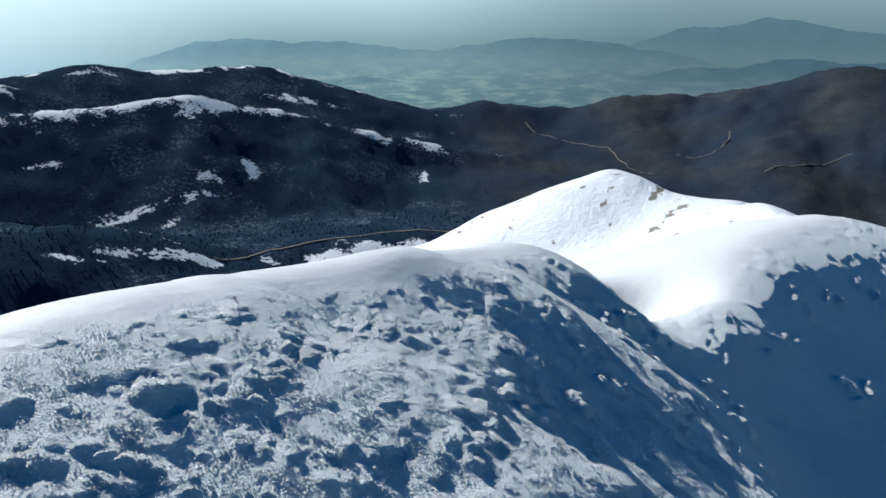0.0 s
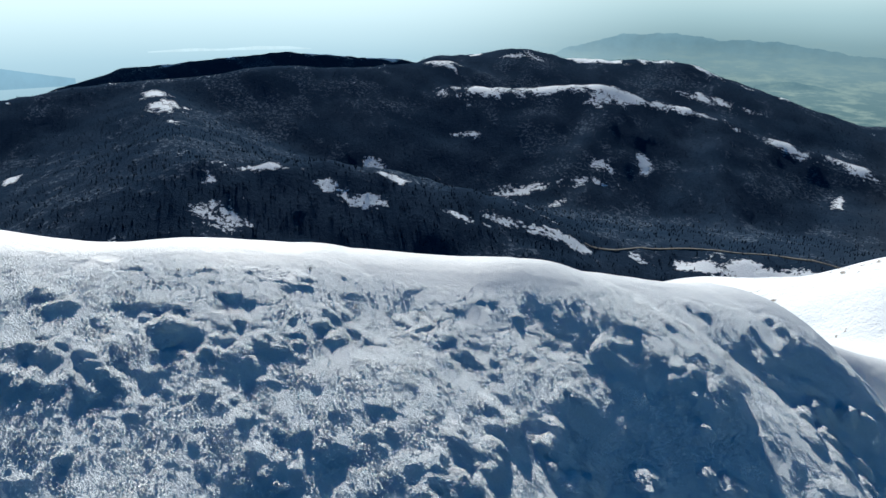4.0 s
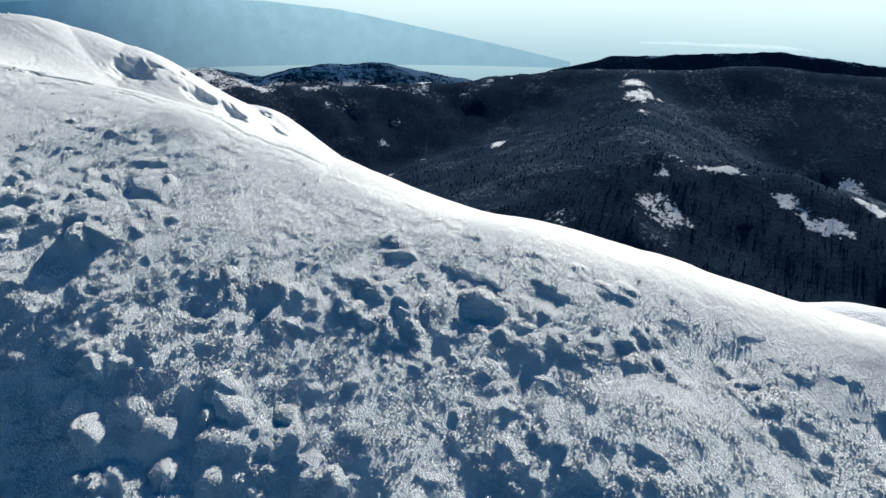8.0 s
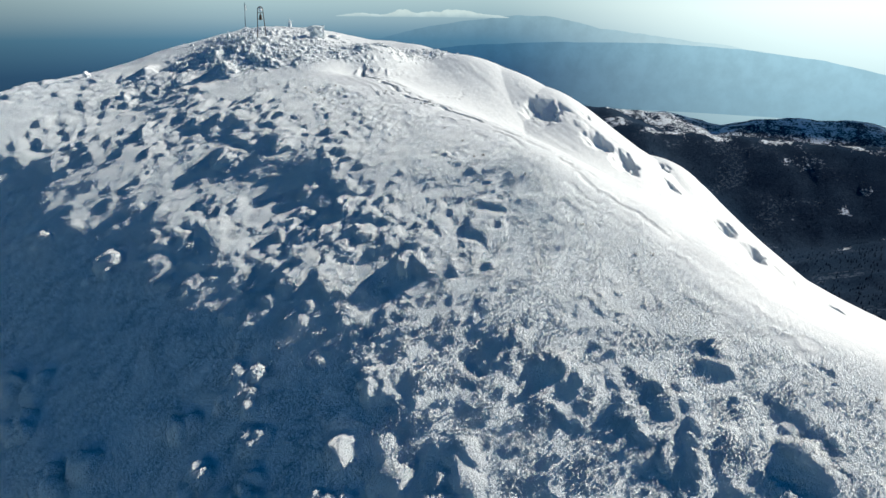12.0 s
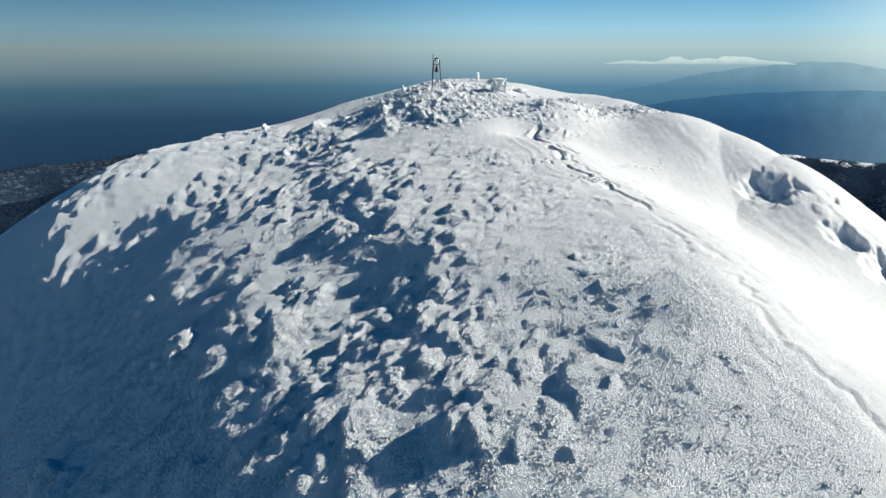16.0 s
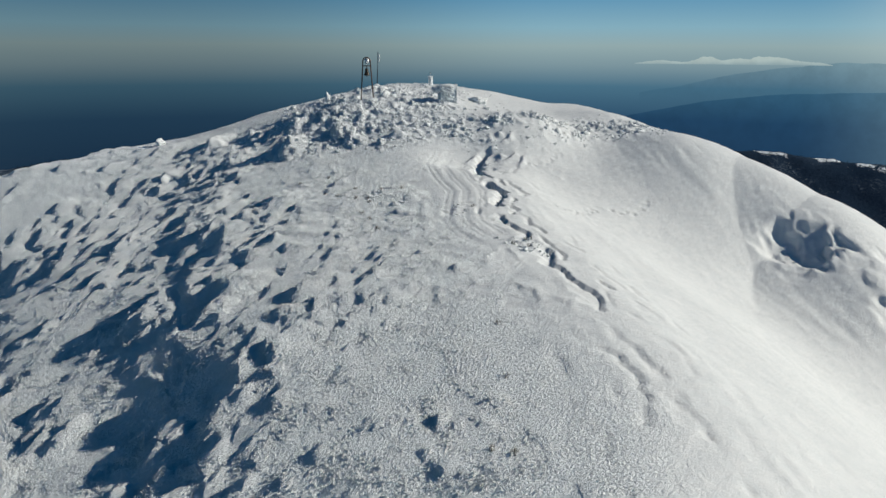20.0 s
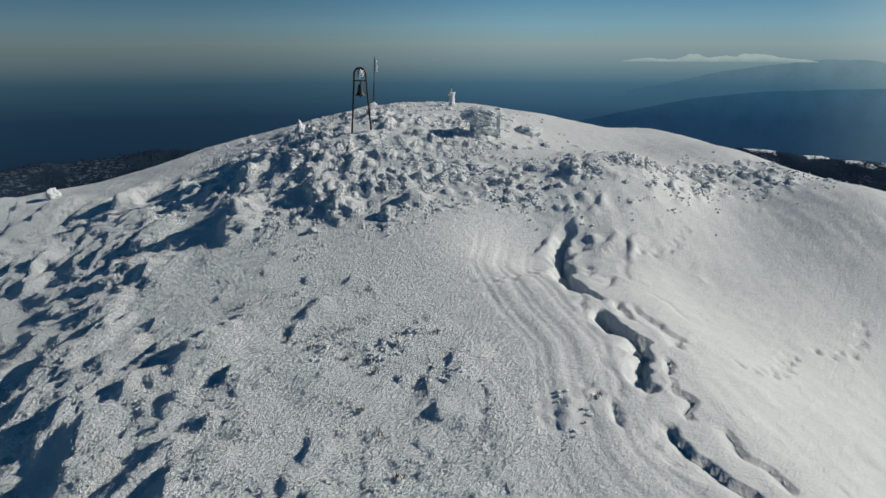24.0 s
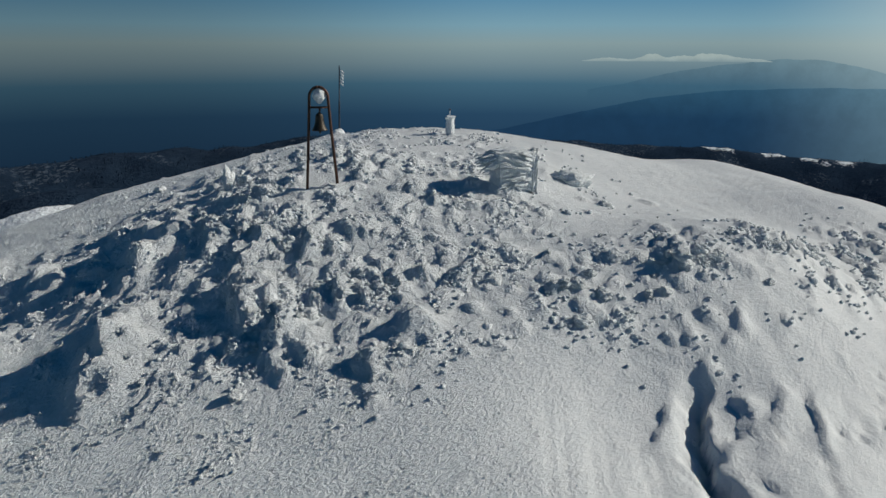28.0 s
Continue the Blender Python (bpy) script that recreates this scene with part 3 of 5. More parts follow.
for k in np.nonzero(rng.random(7000) < field(place, px, py) * (0.25 + 0.75 * field(knots, px, py)))[0]:
    g = rng.uniform(0.14, 0.38)
    stamp(stones, px[k], py[k], 1.2 * g, g, LEE_TURN + rng.normal(0, 0.5), 0.40 * g * rng.uniform(0.5, 1.1), 0.7, 0.7)
crust += stones
humps = np.zeros(PX.shape)
for x, y, rx, ry, h in ((-62.6, -28.4, 2.6, 1.3, 1.0), (-67.2, -33.2, 2.6, 1.3, 0.95), (-63, -40.2, 2.4, 1.2, 0.85), (-65.2, -23.4, 1.6, 1.0, 0.7), (-54.4, -26.3, 1.3, 0.9, 0.6), (-56.4, -38.2, 2.0, 1.1, 0.7), (-67, -20.2, 1.4, 0.9, 0.6), (-64.7, -36.6, 1.8, 1.0, 0.7), (-66.2, -26, 2.0, 1.1, 0.75), (-59, -35, 1.4, 0.9, 0.5), (-50, -31, 1.2, 0.8, 0.5), (-52, -20, 1.0, 0.7, 0.4)):
    stamp(humps, x, y, 1.15 * rx, 1.25 * ry, LEE_TURN + rng.normal(0, 0.2), 1.0 * h, 0.7, 1.5)
lumps += humps * np.clip(0.5 + 0.9 * rough(PX, PY, 1.3, 2, 270, 0.5), 0.0, 1.1)
for x, y, r, h in ((-55.3, 0.5, 1.3, 0.8), (-57.4, -6.2, 0.8, 0.5), (-56.5, -9.5, 0.9, 0.5), (-57.5, -12.6, 1.1, 0.6), (-53, -3.5, 0.7, 0.5), (-56, -15.1, 0.9, 0.5), (-50.5, 5.8, 0.8, 0.4), (-44.5, 10.6, 0.8, 0.4)):
    knot = h * np.exp(-(((PX - x) ** 2 + (PY - y) ** 2) / r ** 2) ** 2)
    place = np.maximum(place, knot)
    crust += 0.32 * knot * np.clip(rough(PX, PY, 0.7, 2, 280) + 0.15, 0, 1)

# cornice crack along the shoulder, its lesser cracks and the terraces beside it
CRACK = [(-71, -13.2), (-66.5, -11), (-64.2, -8.5), (-62.7, -6.3), (-60.3, -4.6), (-58.2, -2.8), (-56.4, 0.4), (-53.6, 4.4), (-50, 9), (-45, 14.5), (-40, 20), (-34, 26.5)]
wx = PX + 0.7 * grain(PX, PY, 2.4, 3) + 0.35 * grain(PX, PY, 0.7, 4)
wy = PY + 0.7 * grain(PX, PY, 2.4, 8) + 0.35 * grain(PX, PY, 0.7, 9)
coff, calong = line_offset(wx, wy, CRACK)
ahead = step(0, 2.5, calong)
crack = np.zeros(PX.shape)
for at, fall, wide, far_end, seed in ((0.0, 0.85, 0.85, 44, 21), (0.75, 0.20, 0.5, 34, 22), (1.5, 0.14, 0.5, 46, 23), (-0.75, 0.10, 0.35, 28, 25), (-1.1, 0.07, 0.3, 24, 26), (2.4, 0.07, 0.6, 50, 28), (3.4, 0.06, 0.6, 55, 29)):
    d = coff - at + 0.35 * grain(PX, PY, 1.1, seed + 40)
    broken = step(-0.02, 0.10, grain(PX, PY, 2.6, seed) + (0.28 if at == 0.0 else 0.0))
    fade = ahead * (1 - step(0.45 * far_end, far_end, calong))
    crack -= fall * (1 - 0.7 * step(9, 18, calong) * (at == 0.0)) * broken * fade * np.clip(1 + d / wide, 0, 1) * (d < 0)
crack -= 0.2 * step(1.5, 5, coff) * (1 - step(5, 9, coff)) * ahead * (1 - step(34, 50, calong))
# wind fins between the rubble band and the crack: gentle towards the sun, cut sharp on the other side
for fin in ([(-71.3, -12.2), (-69.5, -11.9), (-67.9, -11.7)], [(-72.1, -11.6), (-70.4, -11.4), (-69.2, -11.4)], [(-72.6, -11.3), (-71.2, -10.4), (-69.7, -9.3)], [(-69.4, -13.3), (-67.9, -13.4)], [(-69.5, -12.9), (-67.9, -12.0)]):
    i0, i1 = np.searchsorted(GX, (min(p[0] for p in fin) - 2, max(p[0] for p in fin) + 2))
    j0, j1 = np.searchsorted(GY, (min(p[1] for p in fin) - 2, max(p[1] for p in fin) + 2))
    box = slice(j0, j1), slice(i0, i1)
    d, way = line_offset(wx[box], wy[box], fin)
    long_ = way.max()
    sun_side = math.copysign(1.0, (fin[-1][0] - fin[0][0]) * SUN_WAY.y - (fin[-1][1] - fin[0][1]) * SUN_WAY.x) * d
    crack[box] += 0.16 * np.where(sun_side > 0, np.clip(1 - sun_side / 0.9, 0, 1) ** 1.5, np.clip(1 + sun_side / 0.14, 0, 1)) * step(0, 0.25 * long_, way) * step(long_, 0.6 * long_, way)
# ski tracks beside it
tx, ty = line_offset(PX + 0.5 * grain(PX, PY, 7, 33), PY + 0.5 * grain(PX, PY, 7, 34), CRACK)
for at in (-1.75, -2.05, -2.9, -3.2, -3.9, -4.25):
    crack -= 0.045 * np.exp(-((tx - at - 0.035 * ty) / 0.09) ** 2) * step(1, 4, ty) * (1 - step(15, 25, ty))
# thin wind-cut edges on the sunny crest further along
edge_off, edge_along = line_offset(wx, wy, [(-50, 7), (-44, 13.5), (-40, 17.5), (-34, 24), (-27, 31)])
for at, fall, seed in ((0.0, 0.13, 81), (-0.9, 0.08, 82), (-2.2, 0.10, 83), (1.3, 0.07, 84)):
    d = edge_off - at + 0.5 * grain(PX, PY, 1.3, seed + 40)
    crack -= fall * step(0.0, 0.14, grain(PX, PY, 2.8, seed)) * np.clip(1 + d / 0.6, 0, 1) * (d < 0) * step(1, 4, edge_along) * (1 - step(22, 28, edge_along))

# steep scoops bitten out of the rim of the bowl, their walls away from the sun
for x, y, r, h in ((-77.6, 9.6, 2.3, 1.25), (-79.2, 11.0, 1.1, 0.5), (-75.6, 16.6, 1.7, 1.1), (-74.4, 20.0, 1.9, 1.2), (-80.3, 14.4, 0.9, 0.35), (-76.6, 26.0, 1.3, 0.7), (-76.2, 33.2, 1.6, 1.0), (-74.2, 37.2, 1.5, 0.9), (-73.6, 46.8, 1.3, 0.8), (-83.0, 24.6, 1.5, 0.7), (-88.0, 30.6, 1.5, 0.5)):
    for dx, dy, f in ((0, 0, 1.0), (rng.normal(0, 0.5 * r), rng.normal(0, 0.5 * r), 0.55), (rng.normal(0, 0.6 * r), rng.normal(0, 0.6 * r), 0.4)):
        shelf(lumps, x + 0.6 * SUN_WAY.x * r + dx, y + 0.6 * SUN_WAY.y * r + dy, r * (0.5 + 0.5 * f), 0.45, 1.9 * r * (0.4 + 0.6 * f), 0.75 * h * f, LEE_TURN + rng.normal(0, 0.25), dig=True)
    crust += 0.45 * np.exp(-(((PX - x) / r) ** 2 + ((PY - y) / r) ** 2)) * np.clip(rough(PX, PY, 0.9, 2, 289) + 0.05, 0, 1)

# knobbly snow along the rim, between the scoops
for k in range(90):
    f = rng.random()
    x, y = np.interp(f, (0, 0.4, 0.75, 1), (-80.5, -76.5, -77, -75)), np.interp(f, (0, 0.4, 0.75, 1), (4, 21, 36, 50))
    g = rng.uniform(0.3, 0.9)
    dome(crust, x + rng.normal(0, 1.3), y + rng.normal(0, 1.0), 1.2 * g, g, 0.22 * g * rng.uniform(0.4, 1.1), rng.uniform(0, 3))

# footprints across the shoulder
for (ax, ay), (bx, by), n in (((-62.5, -13), (-66.3, -11.6), 9), ((-71.2, -9.9), (-75.5, -8.8), 10), ((-65.0, -3.4), (-69.5, -2.1), 12), ((-70.5, -1.9), (-75, -0.4), 9), ((-58.9, -6.3), (-57.6, -4.0), 7)):
    for k in range(n):
        f = k / n + rng.normal(0, 0.012)
        side = 0.15 if k % 2 else -0.15
        stamp(crack, ax + (bx - ax) * f + side * (by - ay) / 6 + rng.normal(0, 0.05), ay + (by - ay) * f - side * (bx - ax) / 6 + 0.4 * math.sin(f * 5), 0.2, 0.15, rng.uniform(0, 3), 0.11, 1.0, 0.6, dig=True)

sunny = step(-7.0, 0.5, OFF + 3.0 * grain(PX, PY, 8, 12))
rime = 1 - sunny
rime = np.clip(rime - 0.5 * step(0.45, 0.7, rough(PX, PY, 5, 3, 44) + 0.2), 0, 1)
summit = np.exp(-(((PX + 69) / 11) ** 2 + ((PY + 26) / 11) ** 2) ** 2)
rime = np.clip(np.maximum(rime * (1 - 0.6 * step(-58, -66, PX)), 0.9 * summit * np.clip(crust * 6, 0.25, 1)), 0, 1)
small = rough(PX, PY, 1.1, 3, 50, 0.55)
feathers = grain(PX * 1.0 + PY * 0.6, PY * 1.6 - PX * 0.5, 0.42, 61)
Z = BASE + lumps + crust * (1 + 0.5 * feathers) + crack
spikes = grain(PX, PY, 0.34, 66) + 0.6 * grain(PX, PY, 0.23, 67)
Z += rime * (0.026 * small + 0.020 * feathers + 0.018 * spikes) + (1 - rime) * 0.018 * small
Z += 0.10 * rough(PX, PY, 6.0, 2, 70) + 0.22 * lee * grain(PX, PY, 9.5, 72)
Z += summit * 0.08 * feathers * (crust > 0.02)
ripple = grain((PX * 0.73 + PY * 0.68) / 5.0, -PX * 0.68 + PY * 0.73, 0.55, 77)
sweep = rough((PX * 0.55 + PY * 0.83) / 4.0 + 1.2 * grain(PX, PY, 6, 79), -PX * 0.83 + PY * 0.55 + 1.2 * grain(PX, PY, 6, 80), 1.3, 2, 78)
Z += (0.022 * ripple + 0.05 * sweep * step(-0.1, 0.3, grain(PX, PY, 7, 85))) * sunny


def sheet(name, x, y, z, keep, material, smooth=True, **attrs):
    """A grid mesh; keep tells which cells are laid."""
    rows_, cols_ = x.shape
    idx = np.arange(rows_ * cols_).reshape(rows_, cols_)
    quads = np.stack([idx[:-1, :-1], idx[:-1, 1:], idx[1:, 1:], idx[1:, :-1]], -1)[keep]
    used = np.unique(quads)
    remap = np.full(rows_ * cols_, -1)
    remap[used] = np.arange(len(used))
    mesh = bpy.data.meshes.new(name)
    mesh.vertices.add(len(used))
    mesh.vertices.foreach_set("co", np.stack([x.ravel(), y.ravel(), z.ravel()], -1)[used].ravel().astype(np.float32))
    mesh.loops.add(quads.size)
    mesh.loops.foreach_set("vertex_index", remap[quads].ravel().astype(np.int32))
    mesh.polygons.add(len(quads))
    mesh.polygons.foreach_set("loop_start", np.arange(0, quads.size, 4, dtype=np.int32))
    for key, v in attrs.items():
        mesh.attributes.new(key, "FLOAT", "POINT").data.foreach_set("value", v.ravel()[used].astype(np.float32))
    mesh.update(calc_edges=True)
    mesh.polygons.foreach_set("use_smooth", np.full(len(quads), smooth))
    mesh.materials.append(material)
    return new(name, mesh)


cx, cy = 0.5 * (PX[:-1, :-1] + PX[1:, 1:]), 0.5 * (PY[:-1, :-1] + PY[1:, 1:])
laid = ~((cx > 45) & (cy < 45)) & ~((cx < -50) & (cy > 75)) & ~((cx > 20) & (cy < 5)) & ~((cx < -20) & (cy > 130))
# the wind has pushed the pillows over, away from the sun
lean = np.clip(0.40 * (lumps + crust), -0.3, 0.5)
LX, LY = PX - SUN_WAY.x * lean, PY - SUN_WAY.y * lean
tagged(sheet("ground_summit", LX, LY, Z, laid, SNOW, rime=rime), "wind-packed snow with blue-shaded rime hummocks on the summit ridge", "snow", kind="structure")



def on_sheet(u, v):
    """Places on the summit's snow for plan coordinates u, v."""
    i, j = np.clip(np.searchsorted(GX, u) - 1, 0, len(GX) - 2), np.clip(np.searchsorted(GY, v) - 1, 0, len(GY) - 2)
    a, b = (u - GX[i]) / (GX[i + 1] - GX[i]), (v - GY[j]) / (GY[j + 1] - GY[j])
    out = []
    for g in (LX, LY, Z):
        out.append((g[j, i] * (1 - a) + g[j, i + 1] * a) * (1 - b) + (g[j + 1, i] * (1 - a) + g[j + 1, i + 1] * a) * b)
    return np.stack(out, -1), i, j


def scattered(name, co, tri, material, label, category, smooth=True):
    """Many small pieces as one mesh: co is pieces x corners x 3, tri the faces of one piece."""
    n, per = co.shape[:2]
    faces = (np.array(tri)[None] + (np.arange(n) * per)[:, None, None]).reshape(-1, 3)
    mesh = bpy.data.meshes.new(name)
    mesh.vertices.add(n * per)
    mesh.vertices.foreach_set("co", co.ravel().astype(np.float32))
    mesh.loops.add(faces.size)
    mesh.loops.foreach_set("vertex_index", faces.ravel().astype(np.int32))
    mesh.polygons.add(len(faces))
    mesh.polygons.foreach_set("loop_start", np.arange(0, faces.size, 3, dtype=np.int32))
    mesh.update(calc_edges=True)
    mesh.polygons.foreach_set("use_smooth", np.full(len(faces), smooth))
    mesh.materials.append(material)
    return tagged(new(name, mesh), label, category, kind="stuff")


# rime grains: small blunt feathers that stand on the lee slope
def rime_grains(count):
    u, v = rng.uniform(-72, 26, count), rng.uniform(-46, 80, count)
    at, i, j = on_sheet(u, v)
    off = OFF[j, i]
    clump = rough(u, v, 1.6, 2, 300)
    want = np.maximum(rime[j, i], np.clip(3 * humps[j, i], 0, 1)) * step(0.5, -5.0, off + 2.5 * clump) * (0.30 + 0.70 * step(-48, -26, off)) * np.clip(0.65 + 1.3 * clump, 0.15, 1)
    near = np.clip(1.35 - np.hypot(u + 18, v - 2) / 80, 0.4, 1)
    keep = (rng.random(count) < want * near) & ~((u > 8) & (v < 20))
    at, clump, u, v = at[keep], clump[keep], u[keep], v[keep]
    n = len(at)
    size = rng.uniform(0.04, 0.088, n) * (1 + 0.5 * clump) * (1 - 0.22 * step(-20, -40, u))
    tall = size * rng.uniform(0.5, 1.15, n)
    spin = rng.uniform(0, 2 * math.pi, n)
    co = np.zeros((n, 4, 3))
    for k in range(3):
        a = spin + k * 2 * math.pi / 3
        co[:, k] = at + np.stack([np.cos(a) * size, np.sin(a) * size, np.full(n, -0.03)], -1)
    co[:, 3] = at + np.stack([SUN_WAY.x * 0.3 * tall + rng.normal(0, 0.3, n) * size, SUN_WAY.y * 0.3 * tall + rng.normal(0, 0.3, n) * size, tall], -1)
    return scattered("rime_grains", co, [(0, 1, 3), (1, 2, 3), (2, 0, 3)], RIME, "coarse white rime feathers covering the snow slope", "rime")


rime_grains(1300000)


# knobbly rime lumps over the stones of the summit and along the band below it
def rime_rubble(count):
    u, v = rng.uniform(-92, -54, count), rng.uniform(-44, 2, count)
    at, i, j = on_sheet(u, v)
    clump = rough(u, v, 1.5, 3, 310)
    want = place[j, i] * (0.35 + 0.65 * knots[j, i]) * step(-0.15, 0.25, clump) * (1 - np.clip(2 * humps[j, i], 0, 0.8))
    keep = rng.random(count) < want
    at, clump = at[keep], clump[keep]
    n = len(at)
    bm = bmesh.new()
    bmesh.ops.create_icosphere(bm, subdivisions=1, radius=1.0)
    form = np.array([p.co[:] for p in bm.verts])
    tri = [[p.index for p in f.verts] for f in bm.faces]
    bm.free()
    size = rng.uniform(0.03, 0.075, n) * (1 + 0.5 * np.clip(clump, -0.3, 1)) * np.where(rng.random(n) < 0.05, 1.8, 1.0)
    warp = rng.uniform(0.65, 1.35, (n, len(form), 1))
    co = form[None] * warp * size[:, None, None] * rng.uniform(0.7, 1.4, (n, 1, 3))
    co[:, :, 2] *= 0.75
    co += at[:, None] + np.array([SUN_WAY.x * 0.05, SUN_WAY.y * 0.05, 0.02])
    return scattered("rime_rubble", co, tri, RIME, "knobbly white rime lumps over summit stones", "rime")


rime_rubble(90000)


# ---------------------------------------------------------------- the land around
def land_height(x, y):
    z = mountain(x, y)
    far = step(150, 500, np.hypot(x + 30, y - 20))
    z = z + far * 16 * rough(x, y, 160, 3, 90)
    land = np.full(x.shape, -560.0) + 14 * rough(x, y, 300, 3, 95)
    bend = 70 * rough(x, y, 420, 3, 101), 70 * rough(x, y, 420, 3, 107)
    for line, a, b, w in FAR_RIDGES:
        land = blend_max(land, ridge(x + 0.5 * bend[0], y + 0.5 * bend[1], line, a, b, w), 25.0)
    gully = np.abs(rough(x, y, 260, 3, 120))
    land = land - step(-550, -480, land) * ((14 + 26 * step(0, 400, x)) * (0.25 - gully))
    land = land + 7 * rough(x, y, 70, 3, 130)
    z = blend_max(z, land, 20.0)
    edge = step(3100, 3500, np.hypot(x, y))
    return z - 600 * edge * step(-530, -556, z)


AZ = np.radians(np.concatenate([np.arange(-42, 172, 0.4), np.arange(172, 318.1, 2.0)]))
RAD = 55 * 1.016 ** np.arange(0, 282)
RR, AA = np.meshgrid(RAD, AZ)
FX, FY = -30 - RR * np.sin(AA), 20 + RR * np.cos(AA)
FZ = land_height(FX, FY)
inside = (FX > -114) & (FX < 128) & (FY > -66) & (FY < 188)
deep = np.minimum(np.minimum(FX + 114, 128 - FX), np.minimum(FY + 66, 188 - FY))
hidden_part = ((FX > 45) & (FY < 45)) | ((FX < -50) & (FY > 75)) | ((FX > 20) & (FY < 5)) | ((FX < -20) & (FY > 130))
near_swell = snow_height(FX, FY) - mountain(FX, FY)
FZ = np.where(RR < 400, FZ + near_swell, FZ)
FZ = FZ - np.where(inside & ~hidden_part, 0.25 + 4.0 * step(2, 14, deep), 0)
dist = np.hypot(FX + 30, FY - 20)
own = mountain(FX, FY) > FZ - 14
peak_snow = own & (dist < 760) & (FZ > -330)
clearing = rough(FX, FY, 130, 5, 140, 0.6)
dust = rough(FX, FY, 330, 4, 145, 0.55)
open_land = 0.10 + 0.42 * step(0.0, 0.5, dust) * step(-0.2, 0.3, clearing) + 0.25 * step(0.3, 0.6, clearing)
for k, width, much in ((0, 60, 1.1), (1, 40, 1.0), (4, 36, 0.5), (9, 60, 1.2), (11, 22, 0.5), (12, 420, 1.0), (10, 30, 0.7), (13, 60, 1.1)):
    off, _ = line_offset(FX + 40 * grain(FX, FY, 150, 171), FY + 40 * grain(FX, FY, 150, 172), [p[:2] for p in FAR_RIDGES[k][0]])
    open_land = open_land + much * np.exp(-(off / width) ** 2) * np.maximum(step(-0.12, 0.30, rough(FX, FY, 140, 5, 175, 0.65)), 0.8 * (k == 12))
# snowy clearings: place, half length along the slope, half depth
NEAR_CLEARINGS = [(-805, 667, 42, 40), (-745, 849, 26, 19), (-672, 860, 40, 14), (-850, 810, 50, 11), (-686, 950, 37, 15), (-550, 937, 38, 12), (-502, 1003, 42, 12), (-438, 1055, 42, 13), (-393, 1077, 24, 26), (-312, 1151, 30, 14), (-213, 1172, 44, 24), (-130, 1185, 44, 26), (-60, 1190, 40, 24), (-1964, 532, 24, 16), (-890, 714, 18, 12)]
FAR_CLEARINGS = [(-1140, 1462, 58, 30), (-1060, 2026, 166, 60), (-744, 2113, 81, 60), (-585, 2205, 73, 22), (-514, 2543, 115, 34), (-212, 2236, 117, 24), (-609, 1778, 30, 25), (-532, 1867, 20, 52), (-659, 1676, 94, 18), (-760, 1608, 50, 16), (-653, 1586, 34, 13), (-64, 2053, 18, 60), (191, 2273, 55, 18), (-12, 2250, 45, 14), (267, 2067, 22, 60), (-1620, 1190, 50, 75), (-1808, 1279, 40, 60), (-1028, 1782, 49, 26), (-1249, 2526, 68, 30), (-1391, 2180, 62, 60), (-1018, 2726, 129, 26), (-1648, 767, 29, 45)]
CLEAR_X, CLEAR_Y = rough(FX, FY, 55, 4, 191, 0.65), rough(FX, FY, 55, 4, 195, 0.65)
for mx, my, long_, deep_ in NEAR_CLEARINGS + FAR_CLEARINGS:
    c_, s_ = my / math.hypot(mx, my), -mx / math.hypot(mx, my)
    ex, ey = FX - mx, FY - my
    d = np.hypot((ex * c_ + ey * s_) / long_ + 0.9 * CLEAR_X, (ey * c_ - ex * s_) / deep_ + 0.9 * CLEAR_Y)
    open_land = open_land + 1.25 * np.exp(-(d / 1.1) ** 2)
open_land = np.where(peak_snow, 2.5, open_land)
stone = np.where(peak_snow & (dist > 180) & (FY > 100), 0.24 * step(0.29, 0.42, rough((FX * 0.8 + FY * 0.6) / 3.0, -FX * 0.6 + FY * 0.8, 16, 4, 180, 0.65)), 0.0)
east = step(-100, 300, FX) * step(900, 1400, FY)
open_land = open_land * (1 - 0.75 * east * (1 - peak_snow))
dusting = np.clip(0.25 + 0.9 * rough(FX, FY, 420, 3, 196, 0.6) + 0.5 * step(0.0, 0.3, clearing), 0, 1) * (1 - 0.7 * east)
dry = np.clip(east * (0.65 + 0.8 * rough(FX, FY, 300, 3, 160)), 0, 1)
tagged(sheet("ground_valley", FX, FY, FZ, np.ones((len(AZ) - 1, len(RAD) - 1), bool), VALLEY, open=open_land, dry=dry, dusting=dusting, stone=stone), "dark forested hills and valleys with snowy clearings", "hills", kind="structure")

